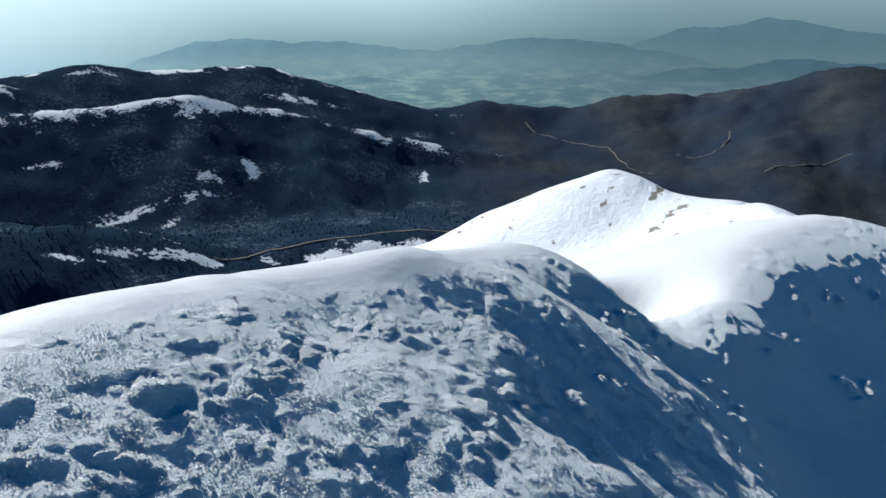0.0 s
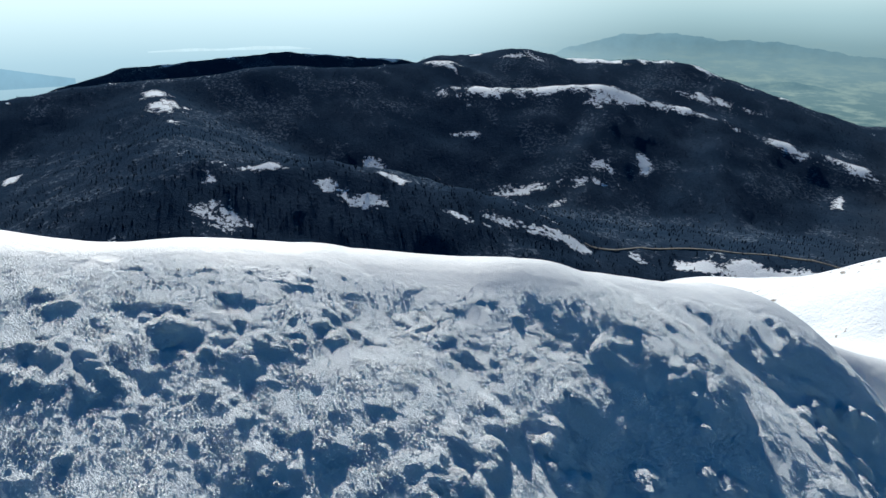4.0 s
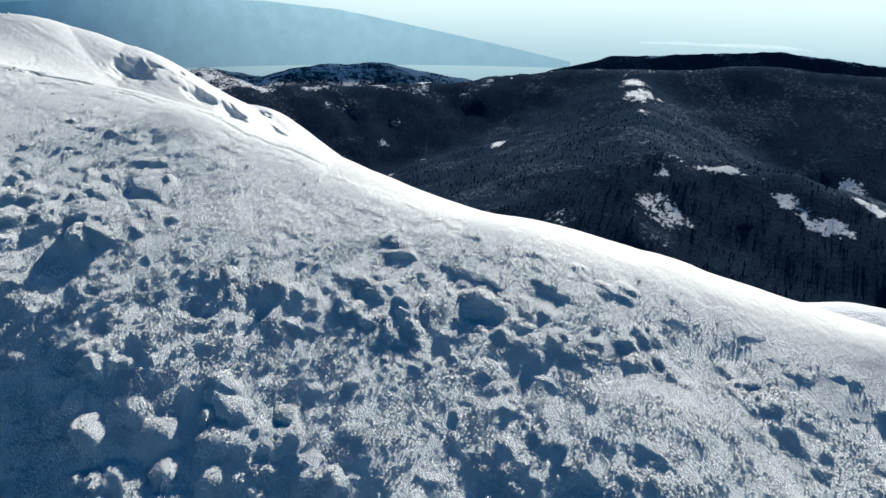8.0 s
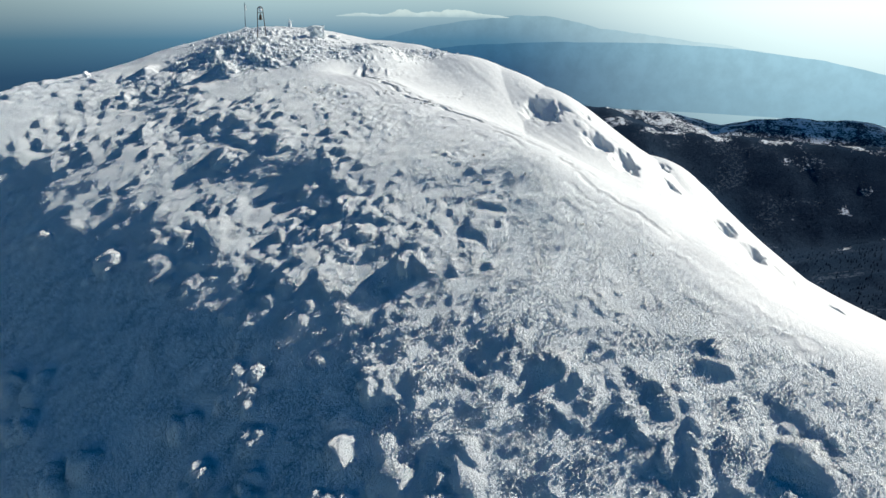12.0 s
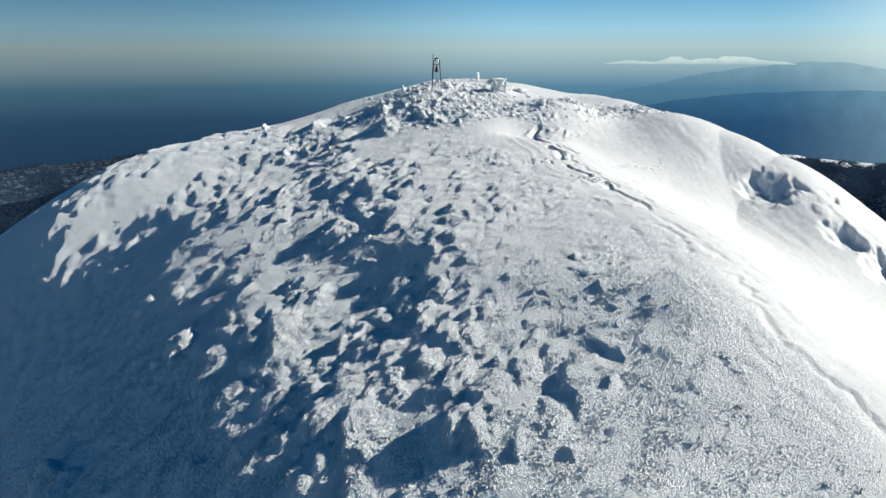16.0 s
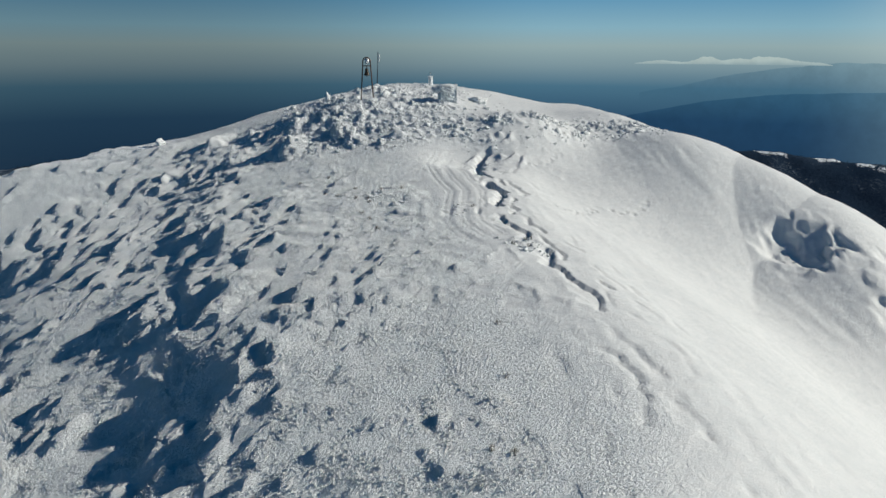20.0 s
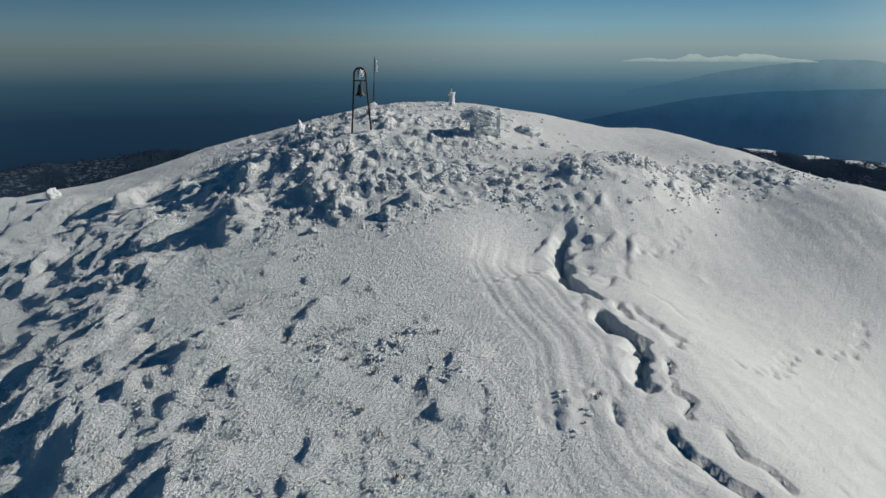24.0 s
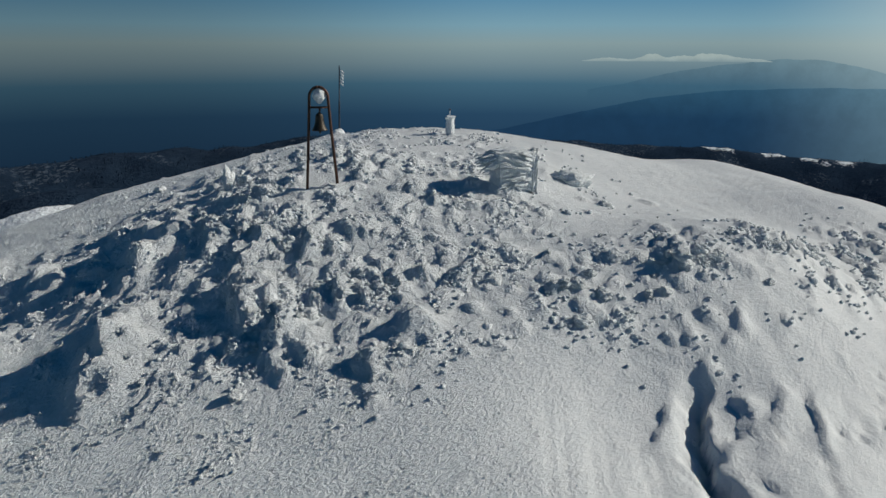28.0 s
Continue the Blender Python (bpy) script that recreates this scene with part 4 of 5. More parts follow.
# ---------------------------------------------------------------- fir woods, too many to count
def woods(name, count, near, far, lo, hi, tall):
    a = np.radians(rng.uniform(lo, hi, count))
    r = near * (far / near) ** rng.random(count)
    x, y = -30 - r * np.sin(a), 20 + r * np.cos(a)
    z = land_height(x, y)
    clear = rough(x, y, 130, 5, 140, 0.6)
    keep = (rng.random(count) > 0.15 + 0.8 * step(0.26, 0.4, clear)) & ~((mountain(x, y) > z - 14) & (r < 760))
    for mx, my, long_, deep_ in NEAR_CLEARINGS + FAR_CLEARINGS:
        c_, s_ = my / math.hypot(mx, my), -mx / math.hypot(mx, my)
        keep &= ~((np.hypot(((x - mx) * c_ + (y - my) * s_) / long_, ((y - my) * c_ - (x - mx) * s_) / deep_) < 1.0) & (rng.random(count) < 0.85))
    keep &= ~((x > 100) & (y > 900) & (rng.random(count) < 0.6))
    x, y, z = x[keep], y[keep], z[keep]
    n, sides = len(x), 5
    h = tall * rng.uniform(0.6, 1.2, n)
    w = h * rng.uniform(0.17, 0.25, n)
    ang = np.arange(sides) * 2 * math.pi / sides
    verts, faces = [], []
    spin = rng.uniform(0, 6, n)
    per = 2 * (sides + 1)
    co = np.zeros((n, per, 3))
    for tier, (z0, z1, f) in enumerate(((0.05, 0.68, 1.0), (0.45, 1.0, 0.62))):
        k = tier * (sides + 1)
        co[:, k:k + sides, 0] = x[:, None] + (w * f)[:, None] * np.cos(ang + spin[:, None])
        co[:, k:k + sides, 1] = y[:, None] + (w * f)[:, None] * np.sin(ang + spin[:, None])
        co[:, k:k + sides, 2] = (z + h * z0)[:, None]
        co[:, k + sides] = np.stack([x, y, z + h * z1], -1)
        faces += [(k + i, k + (i + 1) % sides, k + sides) for i in range(sides)]
    tri = (np.array(faces)[None] + (np.arange(n) * per)[:, None, None]).reshape(-1, 3)
    mesh = bpy.data.meshes.new(name)
    mesh.vertices.add(n * per)
    mesh.vertices.foreach_set("co", co.ravel().astype(np.float32))
    mesh.loops.add(tri.size)
    mesh.loops.foreach_set("vertex_index", tri.ravel().astype(np.int32))
    mesh.polygons.add(len(tri))
    mesh.polygons.foreach_set("loop_start", np.arange(0, tri.size, 3, dtype=np.int32))
    mesh.update(calc_edges=True)
    mesh.materials.append(NEEDLES)
    return tagged(new(name, mesh), "dense dark fir forest on the hillsides", "forest", kind="stuff")


woods("fir_forest", 46000, 620, 3000, -38, 168, 5.5)


# ---------------------------------------------------------------- road and tracks across the hills
def ribbon(name, line, width, material, label, lift=1.2):
    """A road laid over the land along a line of places."""
    pts = [Vector(p) for p in line]
    fine = []
    for a, b in zip(pts, pts[1:]):
        n = max(2, int((b - a).length / 18))
        fine += [a.lerp(b, k / n) for k in range(n)]
    fine.append(pts[-1])
    x, y = np.array([p.x for p in fine]), np.array([p.y for p in fine])
    x, y = x + 9 * grain(x, y, 70, 401), y + 9 * grain(x, y, 70, 402)
    way = np.stack([np.gradient(x), np.gradient(y)])
    way = way / np.hypot(*way)
    bm = bmesh.new()
    rows_ = []
    for f in (-1, -0.8, 0.8, 1):
        px, py = x - way[1] * width * 0.5 * f, y + way[0] * width * 0.5 * f
        pz = np.maximum(land_height(px, py), land_height(x, y)) + (lift if abs(f) < 1 else -2.0)
        rows_.append([bm.verts.new(c) for c in zip(px, py, pz)])
    for a, b in zip(rows_, rows_[1:]):
        for k in range(len(x) - 1):
            bm.faces.new((a[k], a[k + 1], b[k + 1], b[k]))
    mesh = bpy.data.meshes.new(name)
    bm.to_mesh(mesh)
    bm.free()
    mesh.materials.append(material)
    return tagged(new(name, mesh), label, "road", kind="structure")


ribbon("road", [(-395, 1110), (-376, 1125), (-349, 1150), (-320, 1196), (-243, 1232), (-160, 1252), (-94, 1252), (-30, 1250), (80, 1250)], 6, ROAD, "pale road along the snowy bank above the valley")
ribbon("track_1", [(325, 2791), (350, 2706), (424, 2617), (518, 2496), (573, 2422), (581, 2325), (580, 2164), (640, 2080)], 5, ROAD, "pale dirt track winding down the brown hills")
ribbon("track_2", [(885, 1893), (1000, 1909), (1128, 1972), (1177, 1977)], 5, ROAD, "pale dirt track across the brown hillside")
ribbon("track_3", [(760, 2250), (800, 2200), (850, 2190), (930, 2260), (960, 2350)], 5, ROAD, "pale dirt track across the brown hillside")

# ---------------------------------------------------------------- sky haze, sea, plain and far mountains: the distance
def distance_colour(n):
    """The colour of the hazy distance by azimuth and height: plain, sea and the glare under the sun, with haze and
    glare painted in.
    """
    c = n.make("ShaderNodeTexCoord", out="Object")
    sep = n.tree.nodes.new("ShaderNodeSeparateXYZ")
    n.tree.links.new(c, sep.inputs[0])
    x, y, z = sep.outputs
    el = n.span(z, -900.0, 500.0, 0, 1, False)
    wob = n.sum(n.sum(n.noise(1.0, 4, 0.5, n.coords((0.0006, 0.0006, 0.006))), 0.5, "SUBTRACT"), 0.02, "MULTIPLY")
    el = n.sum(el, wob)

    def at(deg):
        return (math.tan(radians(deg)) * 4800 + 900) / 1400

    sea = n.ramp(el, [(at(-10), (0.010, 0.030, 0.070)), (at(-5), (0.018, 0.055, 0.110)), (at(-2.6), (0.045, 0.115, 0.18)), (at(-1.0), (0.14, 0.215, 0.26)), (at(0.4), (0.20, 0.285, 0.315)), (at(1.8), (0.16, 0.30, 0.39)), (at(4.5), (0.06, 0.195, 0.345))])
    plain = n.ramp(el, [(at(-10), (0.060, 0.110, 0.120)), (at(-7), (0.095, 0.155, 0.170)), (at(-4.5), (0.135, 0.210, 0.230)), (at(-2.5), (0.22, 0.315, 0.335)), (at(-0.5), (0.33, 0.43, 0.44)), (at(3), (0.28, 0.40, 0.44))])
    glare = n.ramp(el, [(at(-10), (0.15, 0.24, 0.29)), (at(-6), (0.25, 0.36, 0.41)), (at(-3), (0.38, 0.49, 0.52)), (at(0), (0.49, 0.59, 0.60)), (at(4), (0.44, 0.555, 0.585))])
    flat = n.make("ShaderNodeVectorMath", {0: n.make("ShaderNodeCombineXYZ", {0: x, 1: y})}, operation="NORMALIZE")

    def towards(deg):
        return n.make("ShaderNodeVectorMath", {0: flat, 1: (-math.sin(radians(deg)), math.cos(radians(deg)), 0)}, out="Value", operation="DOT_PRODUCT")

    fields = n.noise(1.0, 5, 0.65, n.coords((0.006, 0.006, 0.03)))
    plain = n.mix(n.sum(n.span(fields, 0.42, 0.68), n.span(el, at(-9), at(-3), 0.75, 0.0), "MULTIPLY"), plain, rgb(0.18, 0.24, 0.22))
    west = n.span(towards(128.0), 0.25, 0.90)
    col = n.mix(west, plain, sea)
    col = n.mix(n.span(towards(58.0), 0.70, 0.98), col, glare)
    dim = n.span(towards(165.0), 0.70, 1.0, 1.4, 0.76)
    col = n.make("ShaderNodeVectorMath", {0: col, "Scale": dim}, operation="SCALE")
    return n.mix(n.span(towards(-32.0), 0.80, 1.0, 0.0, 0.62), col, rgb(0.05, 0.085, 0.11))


def ring(name, radius, low, high, lo, hi, material, label):
    bm = bmesh.new()
    prev = None
    for d in np.arange(lo, hi + 0.01, 2.0):
        a = radians(d)
        pair = [bm.verts.new((-radius * math.sin(a), radius * math.cos(a), v)) for v in (low, high)]
        if prev:
            bm.faces.new((prev[0], pair[0], pair[1], prev[1]))
        prev = pair
    mesh = bpy.data.meshes.new(name)
    bm.to_mesh(mesh)
    mesh.materials.append(material)
    return tagged(new(name, mesh), label, "backdrop", kind="structure")


# The ring is no lamp but glows, with haze and glare in its colour.
hazy = Nodes("glowing_hazy_distance")
ring("backdrop", 4850, -1700, 480, 0, 360, hazy.glow(distance_colour(hazy)), "glowing backdrop of hazy sea, plain and pale horizon sky in the distance")


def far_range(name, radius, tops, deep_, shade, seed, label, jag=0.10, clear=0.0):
    """A far mountain in painted haze: a glowing skyline through (azimuth, elevation) tops that multiplies the haze
    colour behind it by shade.
    """
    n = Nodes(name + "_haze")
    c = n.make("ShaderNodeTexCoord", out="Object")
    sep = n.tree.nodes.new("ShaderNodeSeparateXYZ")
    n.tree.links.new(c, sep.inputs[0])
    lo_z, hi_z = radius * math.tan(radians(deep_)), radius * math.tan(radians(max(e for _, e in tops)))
    # Haze put into the colour: the skyline fades to the backdrop lower down.
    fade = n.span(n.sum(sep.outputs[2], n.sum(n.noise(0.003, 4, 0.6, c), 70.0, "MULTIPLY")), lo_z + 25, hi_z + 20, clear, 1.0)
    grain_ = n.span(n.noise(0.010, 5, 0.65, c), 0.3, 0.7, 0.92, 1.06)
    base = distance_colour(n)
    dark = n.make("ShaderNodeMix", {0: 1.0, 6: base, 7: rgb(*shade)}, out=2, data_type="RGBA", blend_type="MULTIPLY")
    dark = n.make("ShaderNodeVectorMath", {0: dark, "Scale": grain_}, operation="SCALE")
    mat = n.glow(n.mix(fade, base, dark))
    bm = bmesh.new()
    az, el = np.array([a for a, _ in tops]), np.array([e for _, e in tops])
    order = np.argsort(az)
    az, el = az[order], el[order]
    a = np.arange(az.min(), az.max(), 0.08)
    e = np.interp(a, az, el)
    e = e + jag * rough(a, a * 0 + seed, 2.4, 5, seed, 0.6) * np.clip(e - deep_, 0, 1)
    prev = None
    for ai, ei in zip(a, e):
        w = (-radius * math.sin(radians(ai)), radius * math.cos(radians(ai)))
        pair = [bm.verts.new((*w, radius * math.tan(radians(v)))) for v in (min(deep_, ei - 0.01), ei)]
        if prev:
            bm.faces.new((prev[0], pair[0], pair[1], prev[1]))
        prev = pair
    mesh = bpy.data.meshes.new(name)
    bm.to_mesh(mesh)
    mesh.materials.append(mat)
    return tagged(new(name, mesh), label, "mountain", kind="structure")


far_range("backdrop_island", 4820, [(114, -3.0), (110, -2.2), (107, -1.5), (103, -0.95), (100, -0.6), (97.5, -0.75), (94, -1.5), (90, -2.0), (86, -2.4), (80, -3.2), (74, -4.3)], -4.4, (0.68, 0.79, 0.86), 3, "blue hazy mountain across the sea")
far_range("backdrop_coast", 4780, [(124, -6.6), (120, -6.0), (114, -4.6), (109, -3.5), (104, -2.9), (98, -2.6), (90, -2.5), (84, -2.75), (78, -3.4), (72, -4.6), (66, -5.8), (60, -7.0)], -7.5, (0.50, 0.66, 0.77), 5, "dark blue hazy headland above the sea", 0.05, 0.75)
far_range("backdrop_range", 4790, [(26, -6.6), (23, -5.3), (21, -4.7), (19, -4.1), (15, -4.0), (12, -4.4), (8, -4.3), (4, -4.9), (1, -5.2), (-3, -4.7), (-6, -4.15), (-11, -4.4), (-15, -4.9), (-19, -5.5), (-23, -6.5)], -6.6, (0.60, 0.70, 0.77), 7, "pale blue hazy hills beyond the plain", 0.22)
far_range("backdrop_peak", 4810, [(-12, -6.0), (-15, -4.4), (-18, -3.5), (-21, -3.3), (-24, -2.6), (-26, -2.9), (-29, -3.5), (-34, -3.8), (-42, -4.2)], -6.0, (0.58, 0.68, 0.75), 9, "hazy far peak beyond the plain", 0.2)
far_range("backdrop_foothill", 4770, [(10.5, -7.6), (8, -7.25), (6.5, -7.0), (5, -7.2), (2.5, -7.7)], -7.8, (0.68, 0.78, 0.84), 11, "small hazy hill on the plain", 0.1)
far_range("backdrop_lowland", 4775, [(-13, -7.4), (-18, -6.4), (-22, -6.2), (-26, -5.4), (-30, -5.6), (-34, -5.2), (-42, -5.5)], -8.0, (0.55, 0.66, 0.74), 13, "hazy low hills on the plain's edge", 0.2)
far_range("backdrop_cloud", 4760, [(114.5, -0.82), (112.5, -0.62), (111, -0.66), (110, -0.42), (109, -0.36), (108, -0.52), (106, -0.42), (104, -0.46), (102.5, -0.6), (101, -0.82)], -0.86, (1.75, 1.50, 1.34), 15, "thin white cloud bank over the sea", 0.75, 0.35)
# Gleam put into the colour: a glowing strip brighter than the haze behind.
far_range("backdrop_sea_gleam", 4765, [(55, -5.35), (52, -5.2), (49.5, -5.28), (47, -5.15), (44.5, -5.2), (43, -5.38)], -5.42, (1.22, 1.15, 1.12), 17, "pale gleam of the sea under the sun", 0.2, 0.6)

# ---------------------------------------------------------------- things on the summit
def part(name, bm, material, parent, label=""):
    mesh = bpy.data.meshes.new(name)
    bm.normal_update()
    bm.to_mesh(mesh)
    bm.free()
    mesh.materials.append(material)
    for p in mesh.polygons:
        p.use_smooth = True
    ob = new(name, mesh)
    ob.parent = parent
    return tagged(ob, label)


def ground_z(x, y):
    return float(height_at(Z, x, y))


def tube(points, radius, sides=12):
    """A bent tube through points, with closed ends."""
    bm = bmesh.new()
    rings = []
    pts = [Vector(p) for p in points]
    for i, p in enumerate(pts):
        way = (pts[min(i + 1, len(pts) - 1)] - pts[max(i - 1, 0)]).normalized()
        q = way.to_track_quat("Z", "Y")
        r = radius[i] if isinstance(radius, (list, tuple)) else radius
        rings.append([bm.verts.new(p + q @ Vector((r * math.cos(k * 2 * math.pi / sides), r * math.sin(k * 2 * math.pi / sides), 0))) for k in range(sides)])
    for a, b in zip(rings, rings[1:]):
        for k in range(sides):
            bm.faces.new((a[k], a[(k + 1) % sides], b[(k + 1) % sides], b[k]))
    bm.faces.new(rings[0][::-1])
    bm.faces.new(rings[-1])
    return bm


def rime_lump(size, seed, squash=0.8, spikes=0.25, level=3):
    """A feathery lump of rime ice."""
    bm = bmesh.new()
    bmesh.ops.create_icosphere(bm, subdivisions=level, radius=1.0)
    for v in bm.verts:
        d = v.co.normalized()
        k = 1 + 0.35 * noise.noise(d * 1.4 + Vector((seed, 0, 0))) + spikes * abs(noise.noise(d * 4.5 + Vector((0, seed, 0))))
        v.co = Vector((d.x * size[0], d.y * size[1], d.z * size[2] * squash)) * k
    return bm


# bell frame: two legs, bowed into an arch, with a bell on a crossbar
def bell_frame(x, y, turn):
    thing = new("bell_frame")
    base = ground_z(x, y)
    thing.matrix_world = pose(x, y, base, 0, 0, turn)
    tall, top = 3.85, 0.36
    for s in (-1, 1):
        pts = [(s * 0.62, 0, -0.4), (s * 0.5, 0, 1.2), (s * 0.40, 0, 2.6), (s * top * 0.98, 0, 3.4)]
        for k in range(1, 8):
            a = k / 7 * math.pi / 2
            pts.append((s * top * math.cos(a), 0, 3.4 + 0.42 * math.sin(a)))
        part("leg", tube(pts, 0.055), BROWN_STEEL, thing)
    part("crossbar", tube([(-0.40, 0, 3.06), (0.40, 0, 3.06)], 0.04), BROWN_STEEL, thing)
    profile = [(0.0, 0.0), (0.07, 0.0), (0.12, -0.04), (0.145, -0.10), (0.16, -0.25), (0.19, -0.42), (0.24, -0.55), (0.30, -0.63), (0.305, -0.66), (0.27, -0.66), (0.2, -0.5), (0.12, -0.1), (0.0, -0.06)]
    bm = bmesh.new()
    loops = [[bm.verts.new((r * math.cos(k * math.pi / 12), r * math.sin(k * math.pi / 12), 2.85 + h)) for k in range(24)] for r, h in profile if r > 0]
    for a, b in zip(loops, loops[1:]):
        for k in range(24):
            bm.faces.new((a[k], b[k], b[(k + 1) % 24], a[(k + 1) % 24]))
    bm.faces.new(loops[0])
    bm.faces.new(loops[-1][::-1])
    bell = part("bell", bm, BRONZE, thing, "dark bronze bell")
    part("hanger", tube([(0, 0, 3.06), (0.03, 0, 2.96), (0, 0, 2.84)], 0.045), BROWN_STEEL, bell)
    bm = tube([(0, 0, 2.7), (0, 0, 2.25), (0, 0, 2.16), (0, 0, 2.07)], [0.018, 0.022, 0.055, 0.02])
    part("clapper", bm, BRONZE, bell)
    bm = rime_lump((0.21, 0.18, 0.24), 4.2, 1.0, 0.3)
    bmesh.ops.translate(bm, verts=bm.verts, vec=(0.02, 0, 3.5))
    part("snow_cap", bm, RIME, thing, "white lump of snow on the arch")
    return tagged(thing, "dark brown tubular steel arch with a hanging bronze bell", "bell frame")


bell_frame(-72.0, -28.6, 132)


def flagpole(x, y):
    thing = new("flagpole")
    thing.matrix_world = pose(x, y, ground_z(x, y), 0, -3, 0)
    part("pole", tube([(0, 0, -0.3), (0, 0, 1.9), (0, 0, 2.0), (0, 0, 3.9)], [0.05, 0.05, 0.035, 0.03]), POLE_PAINT, thing)
    bm = bmesh.new()
    side = Vector((-0.581, 0.814, 0)).normalized()
    for k in range(5):
        z0 = 3.72 - k * 0.17
        for j, (a, b) in enumerate(((0.02, 0.24),)):
            drop = 0.18
            vs = []
            for off in (0.012, -0.012):
                nrm = Vector((side.y, -side.x, 0)) * off
                vs += [bm.verts.new(side * a + Vector((0, 0, z0)) + nrm), bm.verts.new(side * b + Vector((0, 0, z0 - drop)) + nrm), bm.verts.new(side * b + Vector((0, 0, z0 - drop - 0.11)) + nrm), bm.verts.new(side * a + Vector((0, 0, z0 - 0.11)) + nrm)]
            for f in ((0, 1, 2, 3), (7, 6, 5, 4), (0, 4, 5, 1), (1, 5, 6, 2), (2, 6, 7, 3), (3, 7, 4, 0)):
                bm.faces.new([vs[i] for i in f])
    part("flag", bm, FLAG_WHITE, thing, "stiff frozen striped flag")
    bm = rime_lump((0.45, 0.4, 0.4), 8.1, 0.9, 0.3)
    part("snow_base", bm, RIME, thing, "white mound of rime around the foot")
    return tagged(thing, "thin dark flagpole with a frozen white flag, in a rime mound", "flagpole")


flagpole(-81.8, -37.0)


def trig_pillar(x, y):
    thing = new("survey_pillar")
    thing.matrix_world = pose(x, y, ground_z(x, y) - 0.1)
    bm = bmesh.new()
    loops = []
    for i in range(22):
        f = i / 21
        r = 0.24 - 0.03 * f + (0.035 if f > 0.86 else 0)
        loops.append([bm.verts.new(((r + 0.035 * noise.noise(Vector((math.cos(a) * 3, math.sin(a) * 3, f * 16)))) * math.cos(a), (r + 0.035 * noise.noise(Vector((math.cos(a) * 3, math.sin(a) * 3, f * 16)))) * math.sin(a), f * 1.0)) for a in [k * math.pi / 9 for k in range(18)]])
    for a, b in zip(loops, loops[1:]):
        for k in range(18):
            bm.faces.new((a[k], a[(k + 1) % 18], b[(k + 1) % 18], b[k]))
    bm.faces.new(loops[-1])
    part("shaft", bm, RIME, thing)
    bm = rime_lump((0.27, 0.27, 0.09), 2.2, 1.0, 0.3)
    bmesh.ops.translate(bm, verts=bm.verts, vec=(0, 0, 1.0))
    part("cap", bm, RIME, thing)
    part("rod", tube([(0.05, 0, 1.0), (0.06, 0.02, 1.34)], 0.025), RIME, thing, "thin frosted metal rod")
    part("ring", tube([(0.05 + 0.07 * math.cos(a), 0.0, 1.36 + 0.07 * math.sin(a)) for a in np.linspace(0, 5.8, 14)], 0.016, 6), BROWN_STEEL, thing)
    return tagged(thing, "white rime-coated round concrete survey pillar on the summit", "survey pillar")


trig_pillar(-83.2, -30.3)


# small shelter, thickly overgrown with rime feathers
def rime_feather(root, tip, thick, seed):
    """A blunt blade of rime from root to tip."""
    a, b = Vector(root), Vector(tip)
    pts = [a.lerp(b, f) + 0.03 * noise.noise_vector(Vector((seed * 1.7, f * 3, 0))) for f in (0, 0.3, 0.6, 0.85, 1.0)]
    return tube(pts, [thick * 0.7, thick, thick * 0.8, thick * 0.5, thick * 0.12], 6)


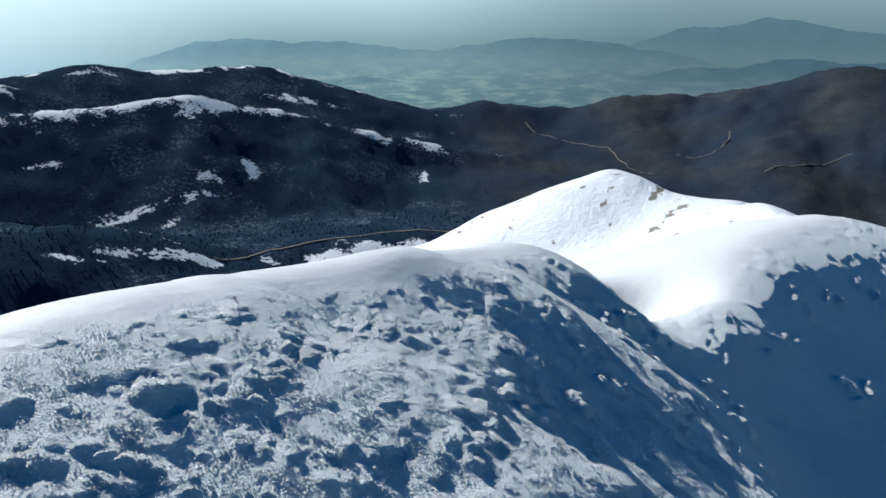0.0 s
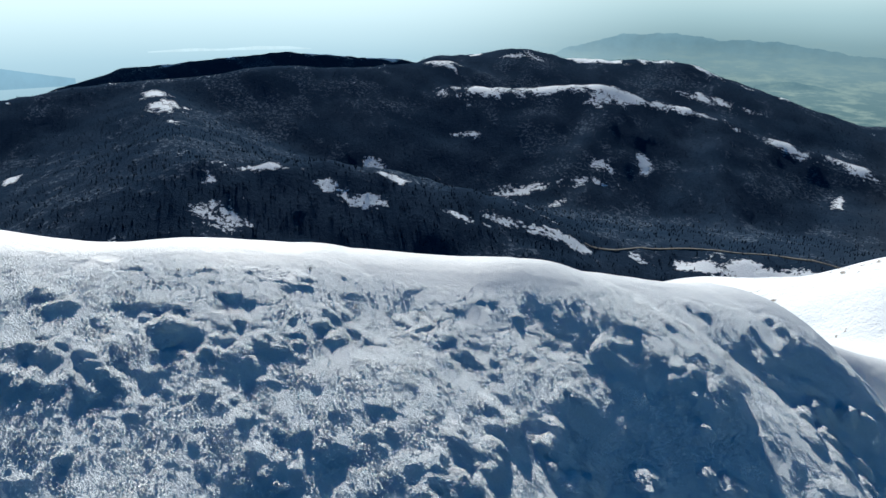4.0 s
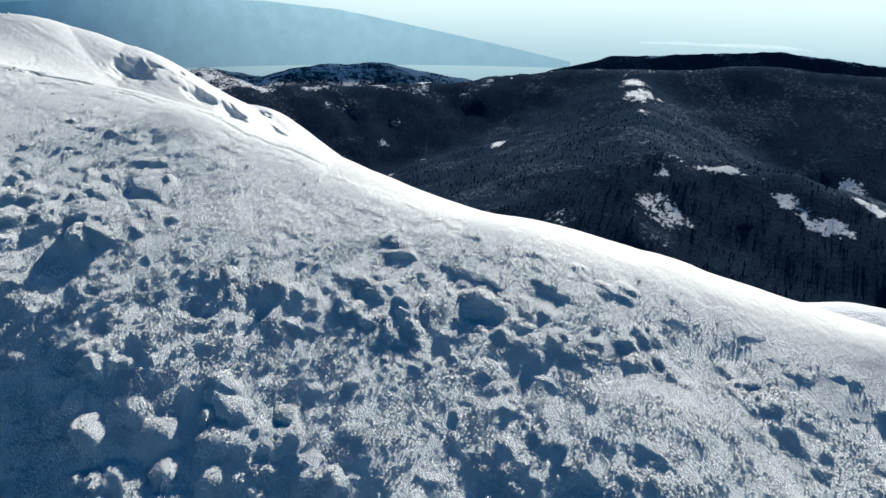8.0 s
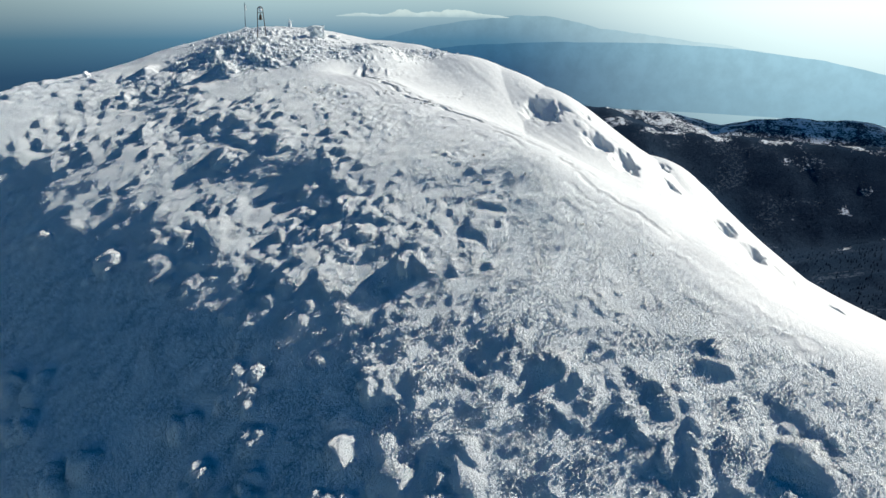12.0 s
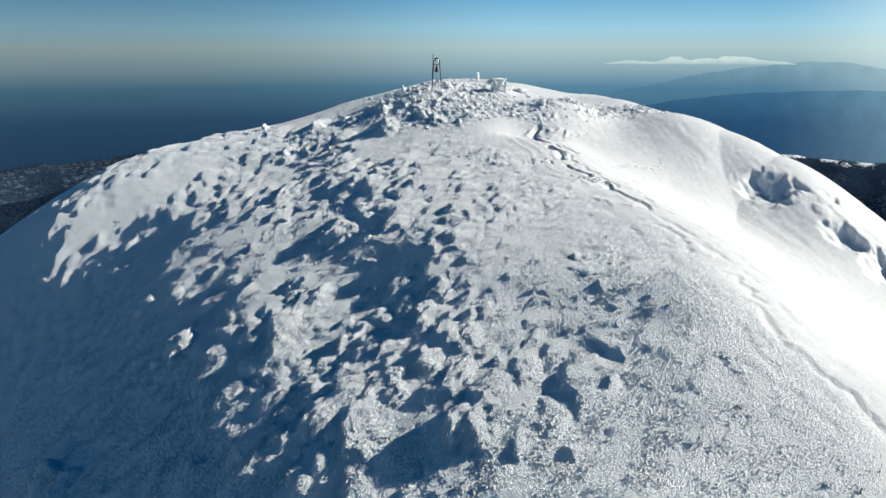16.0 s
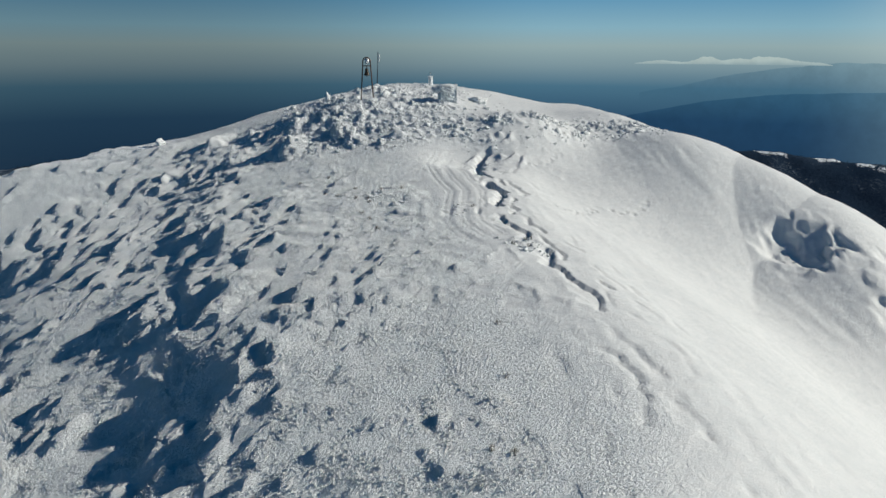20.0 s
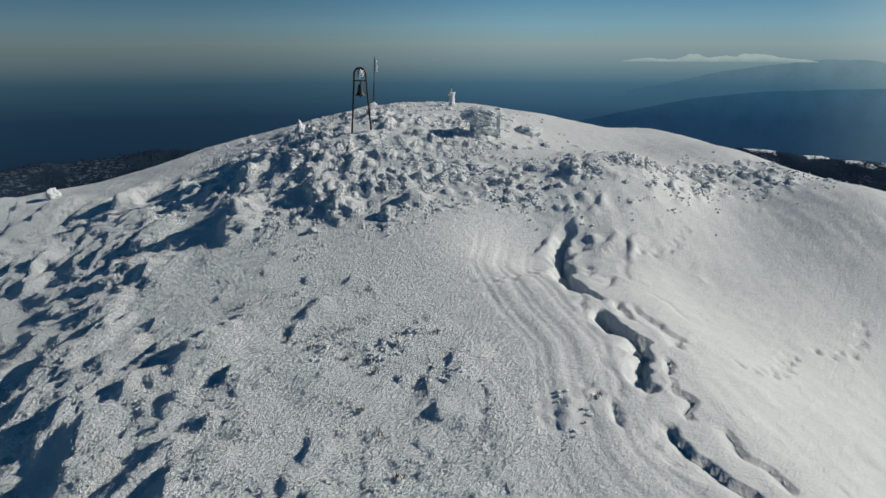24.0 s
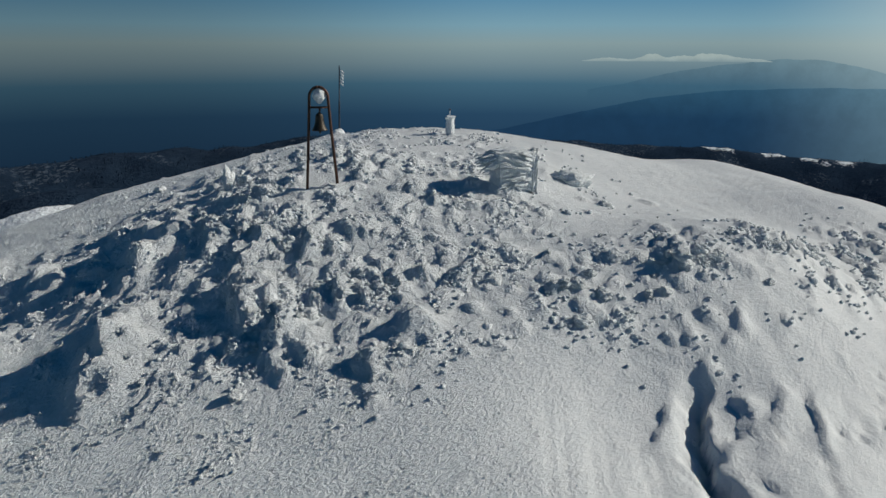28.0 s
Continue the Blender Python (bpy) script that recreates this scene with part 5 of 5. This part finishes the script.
def shelter(x, y, turn):
    thing = new("rime_covered_shelter")
    thing.matrix_world = pose(x, y, ground_z(x, y) - 0.25, 0, 0, turn) @ Matrix.Scale(0.82, 4)
    pick = random.Random(5)
    bm = bmesh.new()
    bmesh.ops.create_cube(bm, size=1.0)
    bmesh.ops.subdivide_edges(bm, edges=bm.edges, cuts=22, use_grid_fill=True)
    for v in bm.verts:
        p = v.co.copy()
        flare = 1 + 0.26 * max(0, p.z + 0.2) * (1.5 if p.x < 0 else 0.4)
        v.co = Vector((p.x * 1.65 * flare, p.y * 1.4 * (1 + 0.15 * p.z), (p.z + 0.5) * 1.95 - 0.22 * max(0, -p.x) * (p.z > 0.3)))
        k = noise.noise(Vector((p.x * 1.5, p.y * 9, p.z * 14))) * 0.08 + abs(noise.noise(Vector((p.x * 5, p.y * 5, p.z * 22)))) * 0.08
        n_ = Vector((p.x if abs(p.x) > 0.49 else 0, p.y if abs(p.y) > 0.49 else 0, p.z if p.z > 0.49 else 0))
        if n_.length > 0:
            v.co += n_.normalized() * k
    part("wall_block", bm, RIME, thing, "white walls crusted with wind-blown rime")
    # feathers fan over the walls away from the wind, and stream off the roof edge as a beard
    for i in range(54):
        z0 = pick.uniform(0.15, 1.75)
        x0 = pick.uniform(-0.45, 0.75)
        rise = (z0 - 0.75) * 0.42
        reach = pick.uniform(0.35, 0.7)
        part("rime_feather", rime_feather((x0, -0.68 - 0.1 * z0 / 2, z0), (x0 - reach, -0.78 - 0.1 * z0 / 2 - pick.uniform(0, 0.08), z0 + rise * reach), pick.uniform(0.05, 0.085), i), RIME, thing)
    for i in range(34):
        f = pick.random()
        z0 = 1.85 - pick.uniform(0, 0.5)
        part("rime_feather", rime_feather((-0.75, -0.75 + f * 1.4, z0), (-1.25 - pick.uniform(0, 0.75), -0.85 + f * 1.45, z0 - 0.1 - pick.uniform(0, 0.35)), pick.uniform(0.07, 0.13), 60 + i), RIME, thing)
    for i in range(22):
        y0 = pick.uniform(-0.65, 0.65)
        x0 = pick.uniform(-0.6, 0.7)
        part("rime_feather", rime_feather((x0, y0, 1.93), (x0 - pick.uniform(0.4, 0.8), y0 + pick.uniform(-0.1, 0.1), 2.03 - 0.12 * (x0 < 0)), pick.uniform(0.06, 0.1), 100 + i), RIME, thing)
    bm = bmesh.new()
    bmesh.ops.create_cube(bm, size=1.0)
    bmesh.ops.subdivide_edges(bm, edges=bm.edges, cuts=12, use_grid_fill=True)
    for v in bm.verts:
        p = v.co.copy()
        v.co = Vector((p.x * 0.26 + 0.93, p.y * 0.40 - 0.56, (p.z + 0.5) * 2.05)) + 0.08 * noise.noise_vector(p * 6)
    part("door_post", bm, RIME, thing, "white rime-thick corner post")
    bm = rime_lump((0.95, 0.8, 0.14), 3.3, 1.0, 0.4)
    bmesh.ops.translate(bm, verts=bm.verts, vec=(0.05, 0, 1.92))
    part("roof", bm, RIME, thing, "snow-covered roof")
    return tagged(thing, "small shelter thickly coated in white rime ice feathers", "shelter")


shelter(-76.9, -22.9, 144)


# single stones, thick with rime
def rimed_stone(name, size, seed, label, category, spikes=0.45):
    bm = bmesh.new()
    bmesh.ops.create_icosphere(bm, subdivisions=4, radius=1.0)
    at = Vector((seed, seed * 0.7, 0))
    for v in bm.verts:
        d = v.co.normalized()
        k = 0.85 + 0.4 * noise.noise(d * 1.3 + at) + spikes * abs(noise.noise(d * 3.6 + at)) + 0.16 * abs(noise.noise(d * 9 + at))
        v.co = Vector((d.x * size[0], d.y * size[1], d.z * size[2])) * k
    bm.normal_update()
    mesh = bpy.data.meshes.new(name)
    bm.to_mesh(mesh)
    bm.free()
    mesh.materials.append(RIME)
    mesh.polygons.foreach_set("use_smooth", np.full(len(mesh.polygons), True))
    return tagged(new(name, mesh), label, category)


stone = rimed_stone("white_stone", (0.33, 0.24, 0.62), 2.7, "upright white stone crusted with rime beside the bell", "stone", 0.25)
stone.matrix_world = pose(-71.0, -33.1, ground_z(-71.0, -33.1) + 0.3, 0, 0, 40)
marker = rimed_stone("marker_stone", (0.5, 0.4, 0.4), 5.1, "round rime-covered marker stone on the snow slope", "stone", 0.3)
marker.matrix_world = pose(-62, -49.3, ground_z(-62, -49.3) + 0.25, 0, 0, 10)
hollow_rock = rimed_stone("rimed_rock", (0.9, 0.55, 0.42), 7.9, "low rime-crusted rock in a hollow beside the shelter", "rock")
hollow_rock.matrix_world = pose(-80.5, -22.0, ground_z(-80.5, -22.0) + 0.1, 0, 0, 120)
kinds = [rimed_stone("rimed_boulder", (0.42, 0.34, 0.30), 11.0 + 3 * k, "summit boulder crusted with knobbly white rime", "boulder", 0.6) for k in range(5)]
for ob in kinds:
    tagged(ob, group="rime-crusted boulders of the summit")
pick = random.Random(12)
spots = [(-67.5, -25.5, 2.2, 3.0, 22), (-71, -33, 2.6, 2.6, 12), (-73, -20.5, 2.4, 2.0, 12)]
places = [(pick.gauss(cx, sx), pick.gauss(cy, sy)) for cx, cy, sx, sy, n in spots for _ in range(n)]
for _ in range(34):
    u = pick.uniform(-85, -71)
    places.append((u, -13.3 - 0.55 * (u + 77) + pick.gauss(0, 0.7)))
for k, (px, py) in enumerate(places):
    if math.hypot(px + 76.9, py + 22.9) < 1.8 or math.hypot(px + 72, py + 28.6) < 0.9:
        continue
    s = pick.uniform(0.3, 0.85) ** 1.5
    m = pose(px, py, ground_z(px, py) + 0.04 * s, pick.uniform(-15, 15), pick.uniform(-15, 15), pick.uniform(0, 360)) @ Matrix.Scale(s, 4)
    if k < len(kinds):
        kinds[k].matrix_world = m
    else:
        copy_thing(kinds[k % len(kinds)], m @ Matrix.Diagonal([1 / c for c in kinds[k % len(kinds)].scale] + [1]))


# dead grass tufts that stick out of the snow
def grass_tuft(x, y, seed):
    pick = random.Random(seed)
    thing = new("grass_tuft")
    thing.matrix_world = pose(x, y, ground_z(x, y) - 0.03, 0, 0, pick.uniform(0, 360))
    bm = bmesh.new()
    for k in range(16):
        a, r, tall = pick.uniform(0, 6.28), pick.uniform(0.02, 0.16), pick.uniform(0.12, 0.26)
        root = Vector((r * math.cos(a), r * math.sin(a), 0))
        tip = root + Vector((pick.gauss(0, 0.05) + 0.06 * math.cos(a), pick.gauss(0, 0.05) + 0.06 * math.sin(a), tall))
        side = Vector((-math.sin(a), math.cos(a), 0)) * 0.022
        deep = Vector((math.cos(a), math.sin(a), 0)) * 0.014
        vs = [bm.verts.new(root + side), bm.verts.new(root - side), bm.verts.new(root + deep), bm.verts.new(tip)]
        for f in ((0, 1, 3), (1, 2, 3), (2, 0, 3)):
            bm.faces.new([vs[i] for i in f])
    part("blades", bm, DEAD_GRASS, thing)
    bm = rime_lump((0.15, 0.12, 0.07), seed * 1.3, 1.0, 0.5, 2)
    part("snow_clump", bm, RIME, thing, "white rime clump at the root")
    return tagged(thing, "dark frozen grass tuft sticking out of the snow", "grass", "grass tufts on the snow shoulder")


tufts = [grass_tuft(x, y, 20 + k) for k, (x, y) in enumerate(((-56.3, -12.7), (-55.9, -15.3), (-58.4, -19.0), (-57.0, -20.5)))]
for k, (x, y) in enumerate(((-56.0, -12.2), (-57.2, -14.9), (-56.1, -13.6), (-57.8, -13.0), (-54.3, -11.2), (-53.8, -10.1), (-52.7, -8.3), (-58.5, -5.7), (-55.9, -16.5), (-58.7, -11.9), (-55.4, 0.3), (-55.0, 0.8), (-56.0, 0.2), (-54.6, 0.1), (-40.5, 9.7), (-29.6, 22.8), (-29.9, 23.8), (-31.8, 19.0), (-9.9, 42.0), (-40.4, 9.0), (-18.9, 34.8), (-19.6, 31.8), (-14.0, 42.0), (-47, 4.5), (-44, 7.0), (-36.5, 14))):
    copy_thing(tufts[k % 4], pose(x, y, ground_z(x, y) - 0.03, 0, 0, 77.0 * k))
